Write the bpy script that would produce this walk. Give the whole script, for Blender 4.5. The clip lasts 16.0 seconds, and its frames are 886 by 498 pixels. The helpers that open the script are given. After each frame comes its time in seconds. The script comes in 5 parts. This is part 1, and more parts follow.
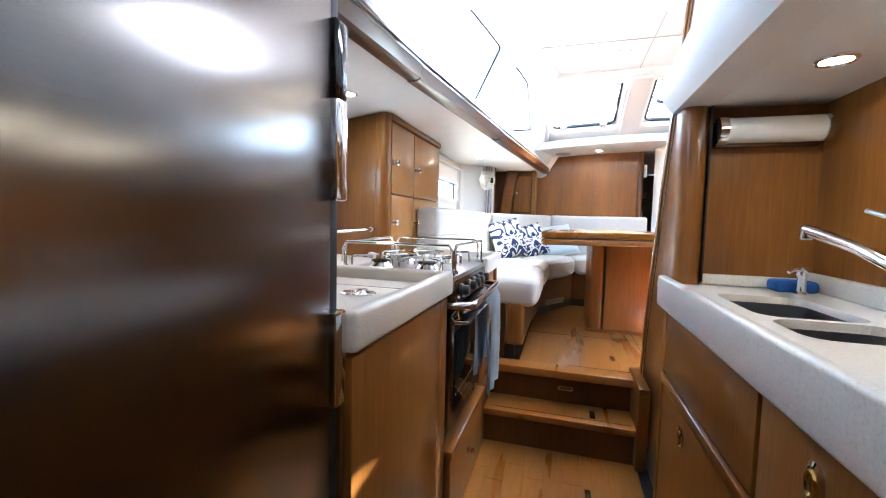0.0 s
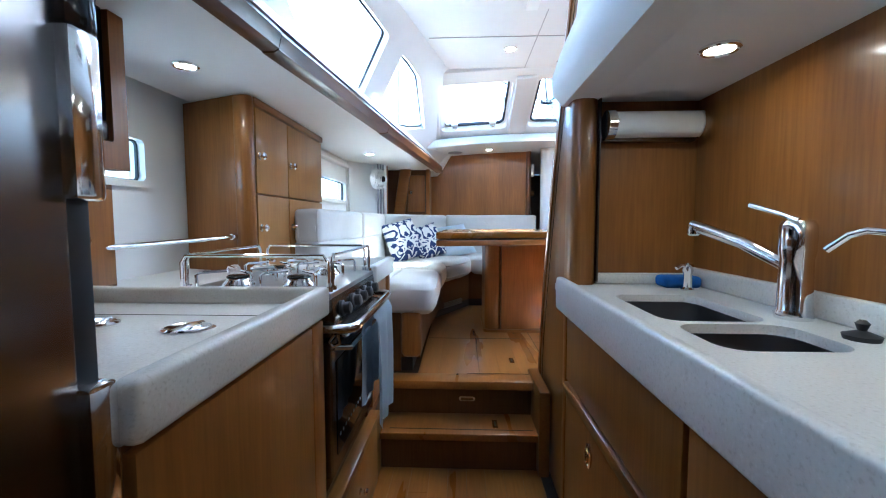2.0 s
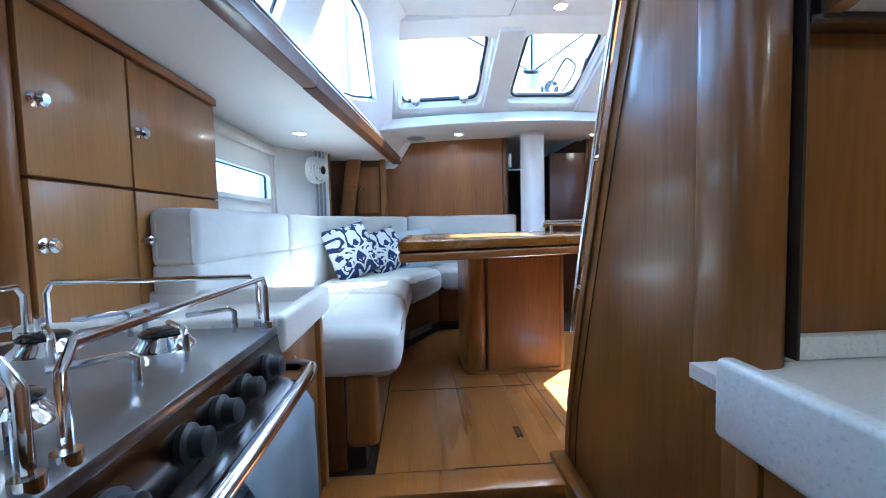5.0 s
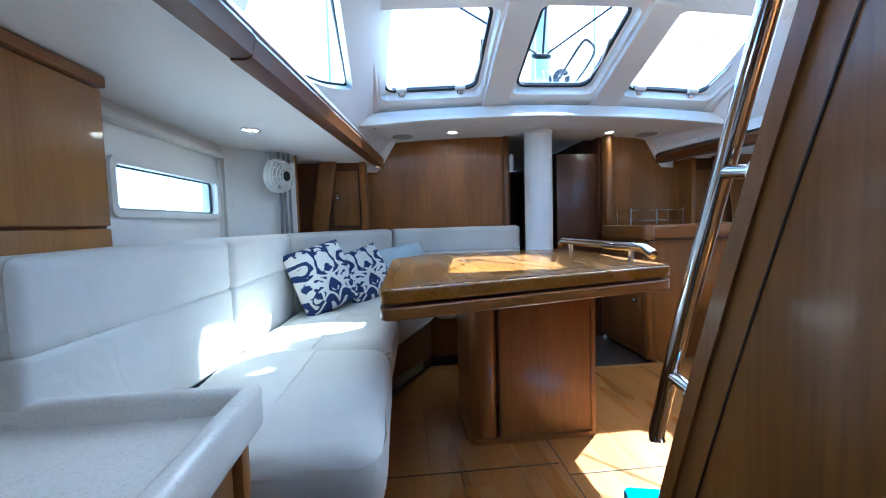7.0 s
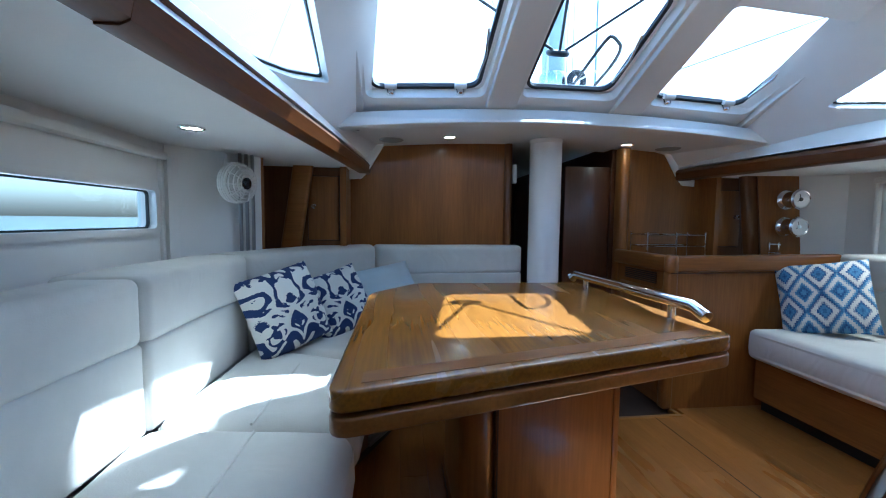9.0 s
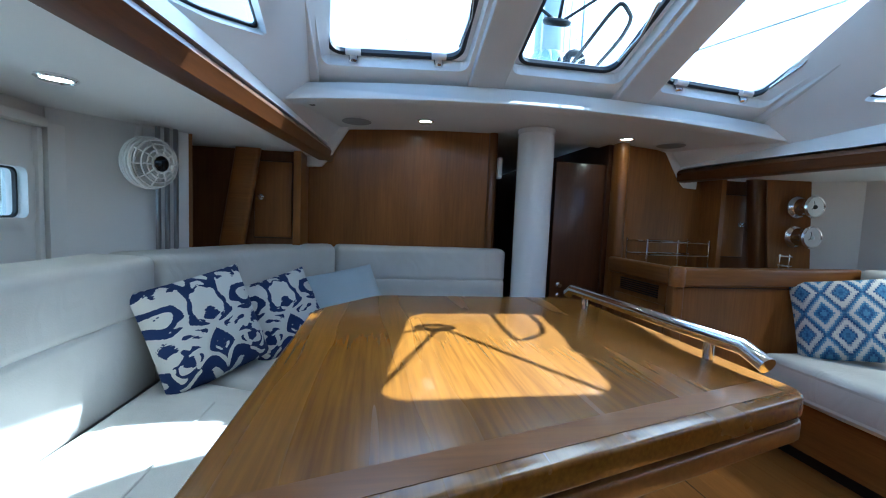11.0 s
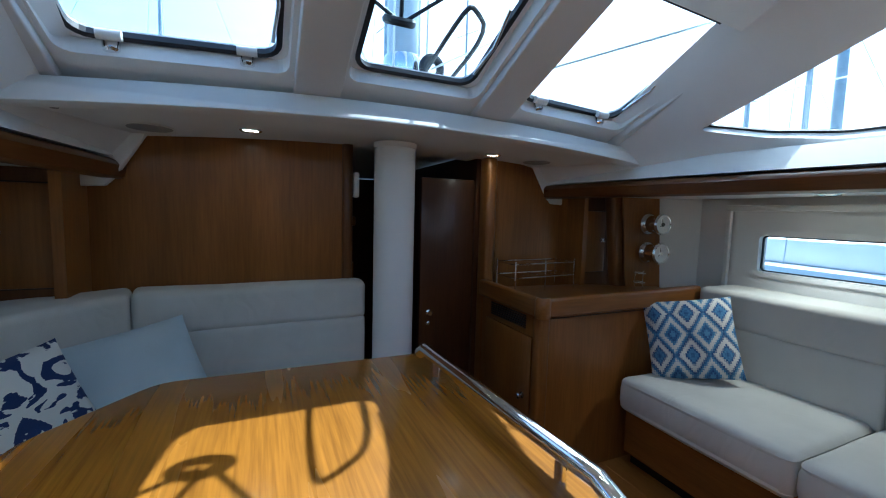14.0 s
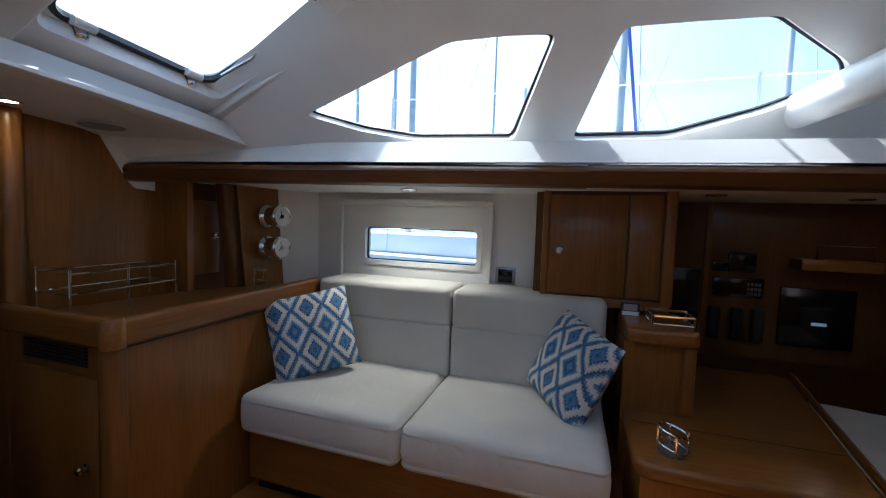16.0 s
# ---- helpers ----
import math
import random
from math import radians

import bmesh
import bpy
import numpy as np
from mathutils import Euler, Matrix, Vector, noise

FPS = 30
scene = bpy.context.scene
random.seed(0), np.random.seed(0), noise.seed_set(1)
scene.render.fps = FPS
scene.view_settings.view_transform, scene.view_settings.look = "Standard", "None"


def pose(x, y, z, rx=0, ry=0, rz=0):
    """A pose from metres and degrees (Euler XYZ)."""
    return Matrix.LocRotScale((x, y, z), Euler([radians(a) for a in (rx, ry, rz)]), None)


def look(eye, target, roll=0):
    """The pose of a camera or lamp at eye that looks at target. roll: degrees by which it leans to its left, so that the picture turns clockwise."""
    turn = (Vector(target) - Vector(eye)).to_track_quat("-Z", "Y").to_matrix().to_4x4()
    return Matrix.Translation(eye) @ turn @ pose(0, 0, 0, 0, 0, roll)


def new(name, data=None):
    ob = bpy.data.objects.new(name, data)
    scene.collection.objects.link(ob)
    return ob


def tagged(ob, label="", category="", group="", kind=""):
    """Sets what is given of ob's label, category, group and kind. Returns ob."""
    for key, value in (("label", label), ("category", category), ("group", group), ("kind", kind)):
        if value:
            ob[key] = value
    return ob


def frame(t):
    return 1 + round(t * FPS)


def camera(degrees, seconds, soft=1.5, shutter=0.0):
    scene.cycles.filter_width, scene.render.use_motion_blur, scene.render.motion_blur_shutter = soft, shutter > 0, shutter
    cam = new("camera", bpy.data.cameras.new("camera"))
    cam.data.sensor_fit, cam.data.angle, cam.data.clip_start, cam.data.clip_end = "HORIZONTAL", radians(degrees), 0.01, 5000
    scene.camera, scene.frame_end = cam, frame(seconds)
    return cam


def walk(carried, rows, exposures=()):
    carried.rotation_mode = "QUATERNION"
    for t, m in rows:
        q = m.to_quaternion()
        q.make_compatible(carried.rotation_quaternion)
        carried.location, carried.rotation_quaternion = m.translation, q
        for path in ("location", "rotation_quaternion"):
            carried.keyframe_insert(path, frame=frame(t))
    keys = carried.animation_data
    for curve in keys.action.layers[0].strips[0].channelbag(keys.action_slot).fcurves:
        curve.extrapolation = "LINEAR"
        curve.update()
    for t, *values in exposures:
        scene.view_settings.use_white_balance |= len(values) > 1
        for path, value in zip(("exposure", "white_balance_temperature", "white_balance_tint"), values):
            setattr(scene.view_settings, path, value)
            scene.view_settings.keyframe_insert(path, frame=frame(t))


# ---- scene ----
cam = camera(95.0, 16.0, soft=1.1)
PATH = [
    (0, (-0.039, 1.187, 1.131), (-0.609, 3.099, 0.991), 1.33),
    (0.5, (-0.031, 1.219, 1.129), (-0.430, 3.174, 0.999), 0.52),
    (1, (-0.034, 1.247, 1.146), (-0.230, 3.232, 1.013), 0.25),
    (1.5, (-0.037, 1.299, 1.149), (-0.140, 3.292, 1.022), -0.12),
    (2, (-0.031, 1.406, 1.138), (-0.119, 3.399, 1.006), -0.10),
    (2.5, (-0.056, 1.580, 1.124), (-0.158, 3.573, 0.993), -0.68),
    (3, (-0.096, 1.723, 1.128), (-0.207, 3.717, 1.009), -0.80),
    (3.5, (-0.089, 1.813, 1.131), (-0.214, 3.805, 1.018), -1.09),
    (4, (-0.087, 1.935, 1.135), (-0.056, 3.932, 1.020), -1.40),
    (6.5, (-0.120, 2.574, 1.181), (0.044, 4.563, 1.049), -1.54),
    (7, (-0.109, 2.695, 1.244), (0.087, 4.681, 1.113), -1.67),
    (7.5, (-0.128, 2.799, 1.299), (0.106, 4.781, 1.171), -0.90),
    (8, (-0.119, 2.854, 1.347), (0.111, 4.837, 1.220), 0.00),
    (8.5, (-0.086, 2.952, 1.358), (0.134, 4.935, 1.223), 0.36),
    (11, (0.017, 3.377, 1.363), (0.347, 5.344, 1.214), 2.39),
    (11.5, (0.071, 3.461, 1.413), (0.396, 5.428, 1.255), 2.18),
    (12, (0.102, 3.503, 1.433), (0.425, 5.470, 1.276), 1.95),
    (12.5, (0.126, 3.615, 1.443), (0.474, 5.578, 1.282), 2.39),
    (13, (0.145, 3.659, 1.498), (0.516, 5.619, 1.351), 2.68),
    (13.5, (0.205, 3.652, 1.518), (0.662, 5.593, 1.359), 2.95),
    (14, (0.281, 3.620, 1.533), (1.090, 5.441, 1.359), 1.51),
    (14.5, (0.355, 3.618, 1.518), (1.562, 5.206, 1.365), 1.16),
    (15, (0.457, 3.698, 1.510), (2.022, 4.934, 1.365), 1.56),
    (15.5, (0.527, 3.725, 1.505), (2.338, 4.562, 1.364), 1.48),
    (16, (0.551, 3.724, 1.498), (2.448, 4.345, 1.371), 1.90),
]
walk(cam, [(t, look(eye, target, roll)) for t, eye, target, roll in PATH],
     exposures=[(0.0, 4.4, 5500, 7), (1.5, 3.8, 4950, 3), (4.0, 3.6, 4400, 0), (6.5, 3.15, 4450, 0), (8.5, 2.3, 4500, 0), (11.0, 2.1, 4550, -2), (12.0, 1.92, 4600, -4), (13.5, 1.62, 4700, -3), (14.5, 1.40, 4900, 1), (16.0, 1.4, 5300, 6)])

# ---- world, sun ----
world = bpy.data.worlds.new("world")
scene.world = world
world.use_nodes = True
wn, wl = world.node_tree.nodes, world.node_tree.links
sky = wn.new("ShaderNodeTexSky")
sky.sky_type, sky.sun_disc = "NISHITA", False
SUN = Vector((-0.48, -0.49, -1.0)).normalized()
sky.sun_elevation = math.asin(-SUN.z)
sky.sun_rotation = math.atan2(-SUN.x, -SUN.y)
sky.dust_density = 4.5
wl.new(sky.outputs[0], wn["Background"].inputs[0])
wn["Background"].inputs[1].default_value = 0.15
sun = new("sun", bpy.data.lights.new("sun", "SUN"))
sun.data.energy, sun.data.angle, sun.data.color = 5.0, radians(0.5), (1.0, 0.93, 0.82)
sun.matrix_world = Matrix.Translation((3, 8, 8)) @ SUN.to_track_quat("-Z", "Y").to_matrix().to_4x4()


# ---- materials ----
def material(name, rough=0.5, metal=0.0, coat=0.0):
    m = bpy.data.materials.new(name)
    m.use_nodes = True
    p = m.node_tree.nodes["Principled BSDF"]
    p.inputs["Roughness"].default_value = rough
    p.inputs["Metallic"].default_value = metal
    p.inputs["Coat Weight"].default_value = coat
    p.inputs["Coat Roughness"].default_value = 0.12
    return m, m.node_tree.nodes, m.node_tree.links, p


def noise_at(n, l, scale, stretch=(1, 1, 1), detail=4.0, coords="Object"):
    tc, mp, no = n.new("ShaderNodeTexCoord"), n.new("ShaderNodeMapping"), n.new("ShaderNodeTexNoise")
    mp.inputs["Scale"].default_value = stretch
    no.inputs["Scale"].default_value, no.inputs["Detail"].default_value = scale, detail
    l.new(tc.outputs[coords], mp.inputs[0])
    l.new(mp.outputs[0], no.inputs[0])
    return no.outputs["Fac"]


def ramp(n, l, fac, *stops):
    r = n.new("ShaderNodeValToRGB")
    while len(r.color_ramp.elements) < len(stops):
        r.color_ramp.elements.new(0.5)
    for e, (at, c) in zip(r.color_ramp.elements, stops):
        e.position, e.color = at, (*c, 1)
    l.new(fac, r.inputs[0])
    return r.outputs[0]


def blend(n, l, fac, a, b, kind="MIX"):
    x = n.new("ShaderNodeMix")
    x.data_type, x.blend_type = "RGBA", kind
    for sock, val in ((x.inputs[0], fac), (x.inputs[6], a), (x.inputs[7], b)):
        if isinstance(val, (int, float)):
            sock.default_value = val
        elif isinstance(val, tuple):
            sock.default_value = (*val, 1)
        else:
            l.new(val, sock)
    return x.outputs[2]


def relief(n, l, p, fac, strength, dist=0.002):
    b = n.new("ShaderNodeBump")
    b.inputs["Strength"].default_value, b.inputs["Distance"].default_value = strength, dist
    l.new(fac, b.inputs["Height"])
    l.new(b.outputs[0], p.inputs["Normal"])


def wood(name, dark, light, stretch, rough=0.34, coat=0.25, vary=0.0):
    m, n, l, p = material(name, rough, 0.0, coat)
    p.inputs["Specular IOR Level"].default_value = 0.33
    fine = noise_at(n, l, 13.0, stretch, 6.0)
    broad = noise_at(n, l, 1.3, tuple(v * 0.6 + 0.2 for v in stretch), 3.0)
    c = ramp(n, l, fine, (0.22, tuple(0.75 * a + 0.25 * b for a, b in zip(dark, light))), (0.5, tuple((a + b) / 2 for a, b in zip(dark, light))), (0.8, tuple(0.25 * a + 0.75 * b for a, b in zip(dark, light))))
    c2 = ramp(n, l, broad, (0.35, (0.84, 0.80, 0.76)), (0.65, (1.08, 1.06, 1.04)))
    c = blend(n, l, 1.0, c, c2, "MULTIPLY")
    if vary:
        oi = n.new("ShaderNodeObjectInfo")
        c = blend(n, l, vary, c, ramp(n, l, oi.outputs["Random"], (0.0, (0.62, 0.55, 0.5)), (1.0, (1.15, 1.1, 1.05))), "MULTIPLY")
    l.new(c, p.inputs["Base Color"])
    r = n.new("ShaderNodeMapRange")
    r.inputs["To Min"].default_value, r.inputs["To Max"].default_value = rough - 0.07, rough + 0.12
    l.new(broad, r.inputs[0])
    l.new(r.outputs[0], p.inputs["Roughness"])
    relief(n, l, p, fine, 0.04, 0.001)
    return m


def plain(name, colour, rough=0.5, metal=0.0, var=0.08, scale=6.0, bump=0.05, coat=0.0):
    m, n, l, p = material(name, rough, metal, coat)
    big, small = noise_at(n, l, scale, detail=3.0), noise_at(n, l, scale * 22, detail=3.0)
    lo, hi = tuple(v * (1 - var) for v in colour), tuple(min(1.0, v * (1 + var)) for v in colour)
    l.new(ramp(n, l, big, (0.3, lo), (0.7, hi)), p.inputs["Base Color"])
    if bump:
        relief(n, l, p, small, bump, 0.001)
    return m


DK, LT = (0.138, 0.049, 0.008), (0.32, 0.136, 0.027)
WOOD_V = wood("veneer_upright_grain", DK, LT, (9, 9, 0.5))
WOOD_Y = wood("solid_wood_fore_and_aft_grain", DK, LT, (9, 0.5, 9), 0.30, 0.4)
WOOD_X = wood("solid_wood_athwart_grain", DK, LT, (0.5, 9, 9), 0.30, 0.4)
WOOD_T = wood("table_top_veneer", (0.065, 0.024, 0.003), (0.345, 0.148, 0.013), (10, 0.4, 10), 0.24, 0.2)
WOOD_F = wood("floor_plank_wood", (0.25, 0.10, 0.018), (0.44, 0.195, 0.042), (8, 0.6, 8), 0.27, 0.45, 0.28)
WOOD_B = wood("dark_red_solid_trim", (0.060, 0.020, 0.004), (0.145, 0.052, 0.011), (9, 0.5, 9), 0.28, 0.4)
# Half-bright copy of the upright veneer; shade is put into its colour.
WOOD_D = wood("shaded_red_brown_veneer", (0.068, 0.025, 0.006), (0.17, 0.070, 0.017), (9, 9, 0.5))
WOOD_C = wood("pale_locker_door_veneer", (0.24, 0.11, 0.024), (0.41, 0.205, 0.055), (9, 9, 0.5))
# Colour of caulked joints; also stands in for shade in the floor well.
SEAM = plain("dark_caulking_and_shade", (0.035, 0.02, 0.012), 0.7, 0, 0.2)
WHITE = plain("white_headlining", (0.74, 0.735, 0.72), 0.55, 0, 0.03, 2.0, 0.08)
VINYL = plain("pale_grey_padded_vinyl", (0.62, 0.61, 0.60), 0.6, 0, 0.03, 2.0, 0.1)
JOINT = plain("pale_panel_joint", (0.40, 0.39, 0.38), 0.7, 0, 0.1)
HULLW = plain("white_lacquered_panel", (0.77, 0.77, 0.76), 0.35, 0, 0.03, 2.0, 0.02)
GLOSSW = plain("white_moulded_frame", (0.78, 0.78, 0.77), 0.28, 0, 0.03, 4.0, 0.0)
PLAST = plain("white_plastic", (0.72, 0.72, 0.70), 0.4, 0, 0.04)
BLACK = plain("black_rubber", (0.012, 0.012, 0.014), 0.5, 0, 0.2)
BLACKG = plain("black_gloss", (0.008, 0.008, 0.01), 0.08, 0, 0.2, 6, 0.0)
CHROME = plain("polished_stainless", (0.80, 0.80, 0.81), 0.09, 1.0, 0.02, 6, 0.0)
STEELD = plain("sink_steel", (0.20, 0.20, 0.21), 0.3, 1.0, 0.1)
BLUE = plain("blue_sponge", (0.015, 0.09, 0.32), 0.85, 0, 0.25, 30, 0.5)
LEATHER = plain("dark_rope", (0.015, 0.016, 0.02), 0.6, 0, 0.3, 40, 0.4)
RED = plain("red_label", (0.55, 0.03, 0.02), 0.5)
CARD = plain("white_paint_mark", (0.8, 0.8, 0.8), 0.5)
BRASS = plain("brass_fitting", (0.65, 0.45, 0.16), 0.25, 1.0)
# Cherry veneer darkened so that its colour carries the unlit passage's shade.
PASSAGE_SHADE = wood("passage_veneer_with_shade", (0.04, 0.014, 0.006), (0.10, 0.04, 0.015), (9, 9, 0.5))
ALU = plain("grey_mast_aluminium", (0.45, 0.48, 0.50), 0.4, 0.7, 0.1)
HULLGREY = plain("neighbouring_hull_gelcoat", (0.70, 0.74, 0.78), 0.3)
ROPE = plain("pale_rope", (0.6, 0.62, 0.62), 0.8)
NAVY_ROPE = plain("navy_blue_line", (0.01, 0.03, 0.2), 0.7)


def brushed():
    m, n, l, p = material("brushed_stainless", 0.3, 1.0)
    f = noise_at(n, l, 30.0, (140, 0.12, 140), 2.0)
    l.new(ramp(n, l, f, (0.3, (0.185, 0.17, 0.16)), (0.7, (0.235, 0.215, 0.20))), p.inputs["Base Color"])
    r = n.new("ShaderNodeMapRange")
    r.inputs["To Min"].default_value, r.inputs["To Max"].default_value = 0.19, 0.23
    l.new(f, r.inputs[0])
    l.new(r.outputs[0], p.inputs["Roughness"])
    p.inputs["Anisotropic"].default_value = 0.75
    p.inputs["Anisotropic Rotation"].default_value = 0.0
    return m


BRUSHED = brushed()
HOB = plain("cooktop_steel", (0.36, 0.37, 0.39), 0.28, 1.0, 0.08, 12)


def stone():
    m, n, l, p = material("speckled_solid_surface", 0.3, 0.0, 0.2)
    a, b = noise_at(n, l, 200.0, detail=3.0), noise_at(n, l, 14.0, detail=3.0)
    c = ramp(n, l, a, (0.30, (0.56, 0.53, 0.48)), (0.42, (0.67, 0.645, 0.60)), (0.62, (0.70, 0.675, 0.63)), (0.75, (0.78, 0.765, 0.74)))
    l.new(blend(n, l, 0.12, c, ramp(n, l, b, (0.3, (0.5, 0.47, 0.42)), (0.7, (0.7, 0.68, 0.63)))), p.inputs["Base Color"])
    return m


STONE = stone()


def fabric(name, colour, scale=260.0, bump=0.35, crease=0.0):
    m, n, l, p = material(name, 0.9)
    p.inputs["Sheen Weight"].default_value = 0.15
    w, c = noise_at(n, l, scale, detail=2.0), noise_at(n, l, 3.2, detail=4.0)
    l.new(ramp(n, l, c, (0.3, tuple(v * 0.88 for v in colour)), (0.7, tuple(v * 1.06 for v in colour))), p.inputs["Base Color"])
    add = n.new("ShaderNodeMath")
    add.operation = "MULTIPLY_ADD"
    add.inputs[1].default_value = 9.0
    l.new(c, add.inputs[0])
    l.new(w, add.inputs[2])
    relief(n, l, p, add.outputs[0], bump, 0.0012)
    if crease:
        fold = noise_at(n, l, 5.5, (1.0, 1.6, 1.0), 1.5)
        ridge = n.new("ShaderNodeMath")
        ridge.operation, ridge.inputs[1].default_value = "PINGPONG", 0.07
        l.new(fold, ridge.inputs[0])
        b2 = n.new("ShaderNodeBump")
        b2.inputs["Strength"].default_value, b2.inputs["Distance"].default_value = crease, 0.05
        l.new(ridge.outputs[0], b2.inputs["Height"])
        l.new(p.inputs["Normal"].links[0].from_socket, b2.inputs["Normal"])
        l.new(b2.outputs[0], p.inputs["Normal"])
    return m


CREAM = fabric("cream_upholstery", (0.60, 0.585, 0.54), crease=0.16)
TOWEL = fabric("grey_blue_towel", (0.42, 0.50, 0.60), 180, 0.8)
STRIPE = fabric("pale_grey_blue_cloth", (0.46, 0.53, 0.57), 220, 0.5)


def maths(n, l, op, a, b=None):
    x = n.new("ShaderNodeMath")
    x.operation = op
    for k, v in enumerate((a, b)):
        if v is None:
            continue
        if isinstance(v, (int, float)):
            x.inputs[k].default_value = v
        else:
            l.new(v, x.inputs[k])
    return x.outputs[0]


def ikat_scroll():
    m, n, l, p = material("navy_scroll_print_cloth", 0.9)
    tc = n.new("ShaderNodeTexCoord")
    mp = n.new("ShaderNodeMapping")
    l.new(tc.outputs["Object"], mp.inputs[0])
    sx = n.new("ShaderNodeSeparateXYZ")
    l.new(mp.outputs[0], sx.inputs[0])
    ax = maths(n, l, "PINGPONG", maths(n, l, "ADD", sx.outputs[0], 0.36), 0.18)
    cx = n.new("ShaderNodeCombineXYZ")
    l.new(ax, cx.inputs[0])
    l.new(maths(n, l, "ADD", sx.outputs[1], 1.02), cx.inputs[1])
    no = n.new("ShaderNodeTexNoise")
    no.inputs["Scale"].default_value, no.inputs["Detail"].default_value, no.inputs["Distortion"].default_value = 13.0, 0.5, 2.2
    l.new(cx.outputs[0], no.inputs[0])
    jag = noise_at(n, l, 220.0, (0.12, 1, 1), 1.0)
    v = maths(n, l, "ADD", no.outputs["Fac"], maths(n, l, "MULTIPLY", jag, 0.12))
    c = ramp(n, l, v, (0.545, (0.62, 0.61, 0.57)), (0.557, (0.010, 0.026, 0.105)))
    l.new(c, p.inputs["Base Color"])
    relief(n, l, p, noise_at(n, l, 260.0), 0.4, 0.001)
    return m


def ikat_diamond():
    m, n, l, p = material("blue_diamond_woven_cloth", 0.9)
    tc, sx = n.new("ShaderNodeTexCoord"), n.new("ShaderNodeSeparateXYZ")
    l.new(tc.outputs["Object"], sx.inputs[0])
    step = maths(n, l, "SNAP", sx.outputs[1], 0.009)
    stepx = maths(n, l, "SNAP", sx.outputs[0], 0.007)
    px = maths(n, l, "PINGPONG", maths(n, l, "ADD", stepx, 3.0), 0.065)
    py = maths(n, l, "PINGPONG", maths(n, l, "ADD", step, 3.02), 0.092)
    d = maths(n, l, "ADD", maths(n, l, "DIVIDE", px, 0.065), maths(n, l, "DIVIDE", py, 0.092))
    jag = noise_at(n, l, 90.0, (1, 1, 1), 2.0)
    d = maths(n, l, "ADD", d, maths(n, l, "MULTIPLY", maths(n, l, "SUBTRACT", jag, 0.5), 0.22))
    W, B, L = (0.64, 0.62, 0.57), (0.02, 0.065, 0.20), (0.10, 0.24, 0.42)
    c = ramp(n, l, maths(n, l, "DIVIDE", d, 2.0), (0.0, B), (0.13, L), (0.22, B), (0.27, W), (0.38, W), (0.44, B), (0.55, L), (0.60, W), (0.70, W), (0.74, L), (0.86, B), (0.92, L))
    l.new(c, p.inputs["Base Color"])
    relief(n, l, p, noise_at(n, l, 240.0), 0.5, 0.001)
    return m


IKAT, DIAMOND = ikat_scroll(), ikat_diamond()


def glass(name, tint=(0.93, 0.98, 0.99)):
    m = bpy.data.materials.new(name)
    m.use_nodes = True
    n, l = m.node_tree.nodes, m.node_tree.links
    n.remove(n["Principled BSDF"])
    t, g, x, f = n.new("ShaderNodeBsdfTransparent"), n.new("ShaderNodeBsdfGlossy"), n.new("ShaderNodeMixShader"), n.new("ShaderNodeLayerWeight")
    t.inputs[0].default_value = (*tint, 1)
    g.inputs["Roughness"].default_value = 0.02
    f.inputs[0].default_value = 0.5
    pw_ = n.new("ShaderNodeMath")
    pw_.operation, pw_.inputs[1].default_value = "POWER", 5.0
    l.new(f.outputs[1], pw_.inputs[0])
    sc_ = n.new("ShaderNodeMath")
    sc_.operation, sc_.inputs[1].default_value, sc_.inputs[2].default_value = "MULTIPLY_ADD", 0.45, 0.02
    l.new(pw_.outputs[0], sc_.inputs[0])
    l.new(sc_.outputs[0], x.inputs[0])
    l.new(t.outputs[0], x.inputs[1])
    l.new(g.outputs[0], x.inputs[2])
    l.new(x.outputs[0], n["Material Output"].inputs[0])
    return m


GLASS = glass("clear_pane")


def emitter(name, colour, strength):
    m, n, l, p = material(name, 0.4)
    p.inputs["Emission Color"].default_value = (*colour, 1)
    p.inputs["Emission Strength"].default_value = strength
    return m


BULB = emitter("lit_lamp_lens", (1.0, 0.86, 0.62), 9.0)
DISPLAY = emitter("lit_digits", (0.5, 0.7, 1.0), 0.06)


# ---- building helpers ----
def thing(name, label="", category="", group="", kind="", at=(0, 0, 0)):
    ob = new(name)
    ob.empty_display_size = 0.1
    ob.location = at
    return tagged(ob, label, category, group, kind)


def finish(name, bm, mat, smooth=True):
    bmesh.ops.recalc_face_normals(bm, faces=bm.faces[:])
    me = bpy.data.meshes.new(name)
    bm.to_mesh(me)
    bm.free()
    me.materials.append(mat)
    if smooth:
        for f in me.polygons:
            f.use_smooth = True
        me.set_sharp_from_angle(angle=radians(38))
    return me


def part(name, bm, mat, parent=None, label="", smooth=True):
    ob = new(name, finish(name, bm, mat, smooth))
    ob.parent = parent
    return tagged(ob, label)


def solid(name, bm, mat, label, category, group="", kind="", smooth=True):
    return tagged(part(name, bm, mat, None, "", smooth), label, category, group, kind)


def bx(x0, x1, y0, y1, z0, z1, bevel=0.0, seg=2, bm=None):
    bm = bm or bmesh.new()
    vs = bmesh.ops.create_cube(bm, size=1)["verts"]
    for v in vs:
        v.co = Vector((x0 + (v.co.x + 0.5) * (x1 - x0), y0 + (v.co.y + 0.5) * (y1 - y0), z0 + (v.co.z + 0.5) * (z1 - z0)))
    if bevel:
        es = list({e for v in vs for e in v.link_edges})
        bmesh.ops.bevel(bm, geom=es, offset=bevel, segments=seg, profile=0.5, affect="EDGES")
    return bm


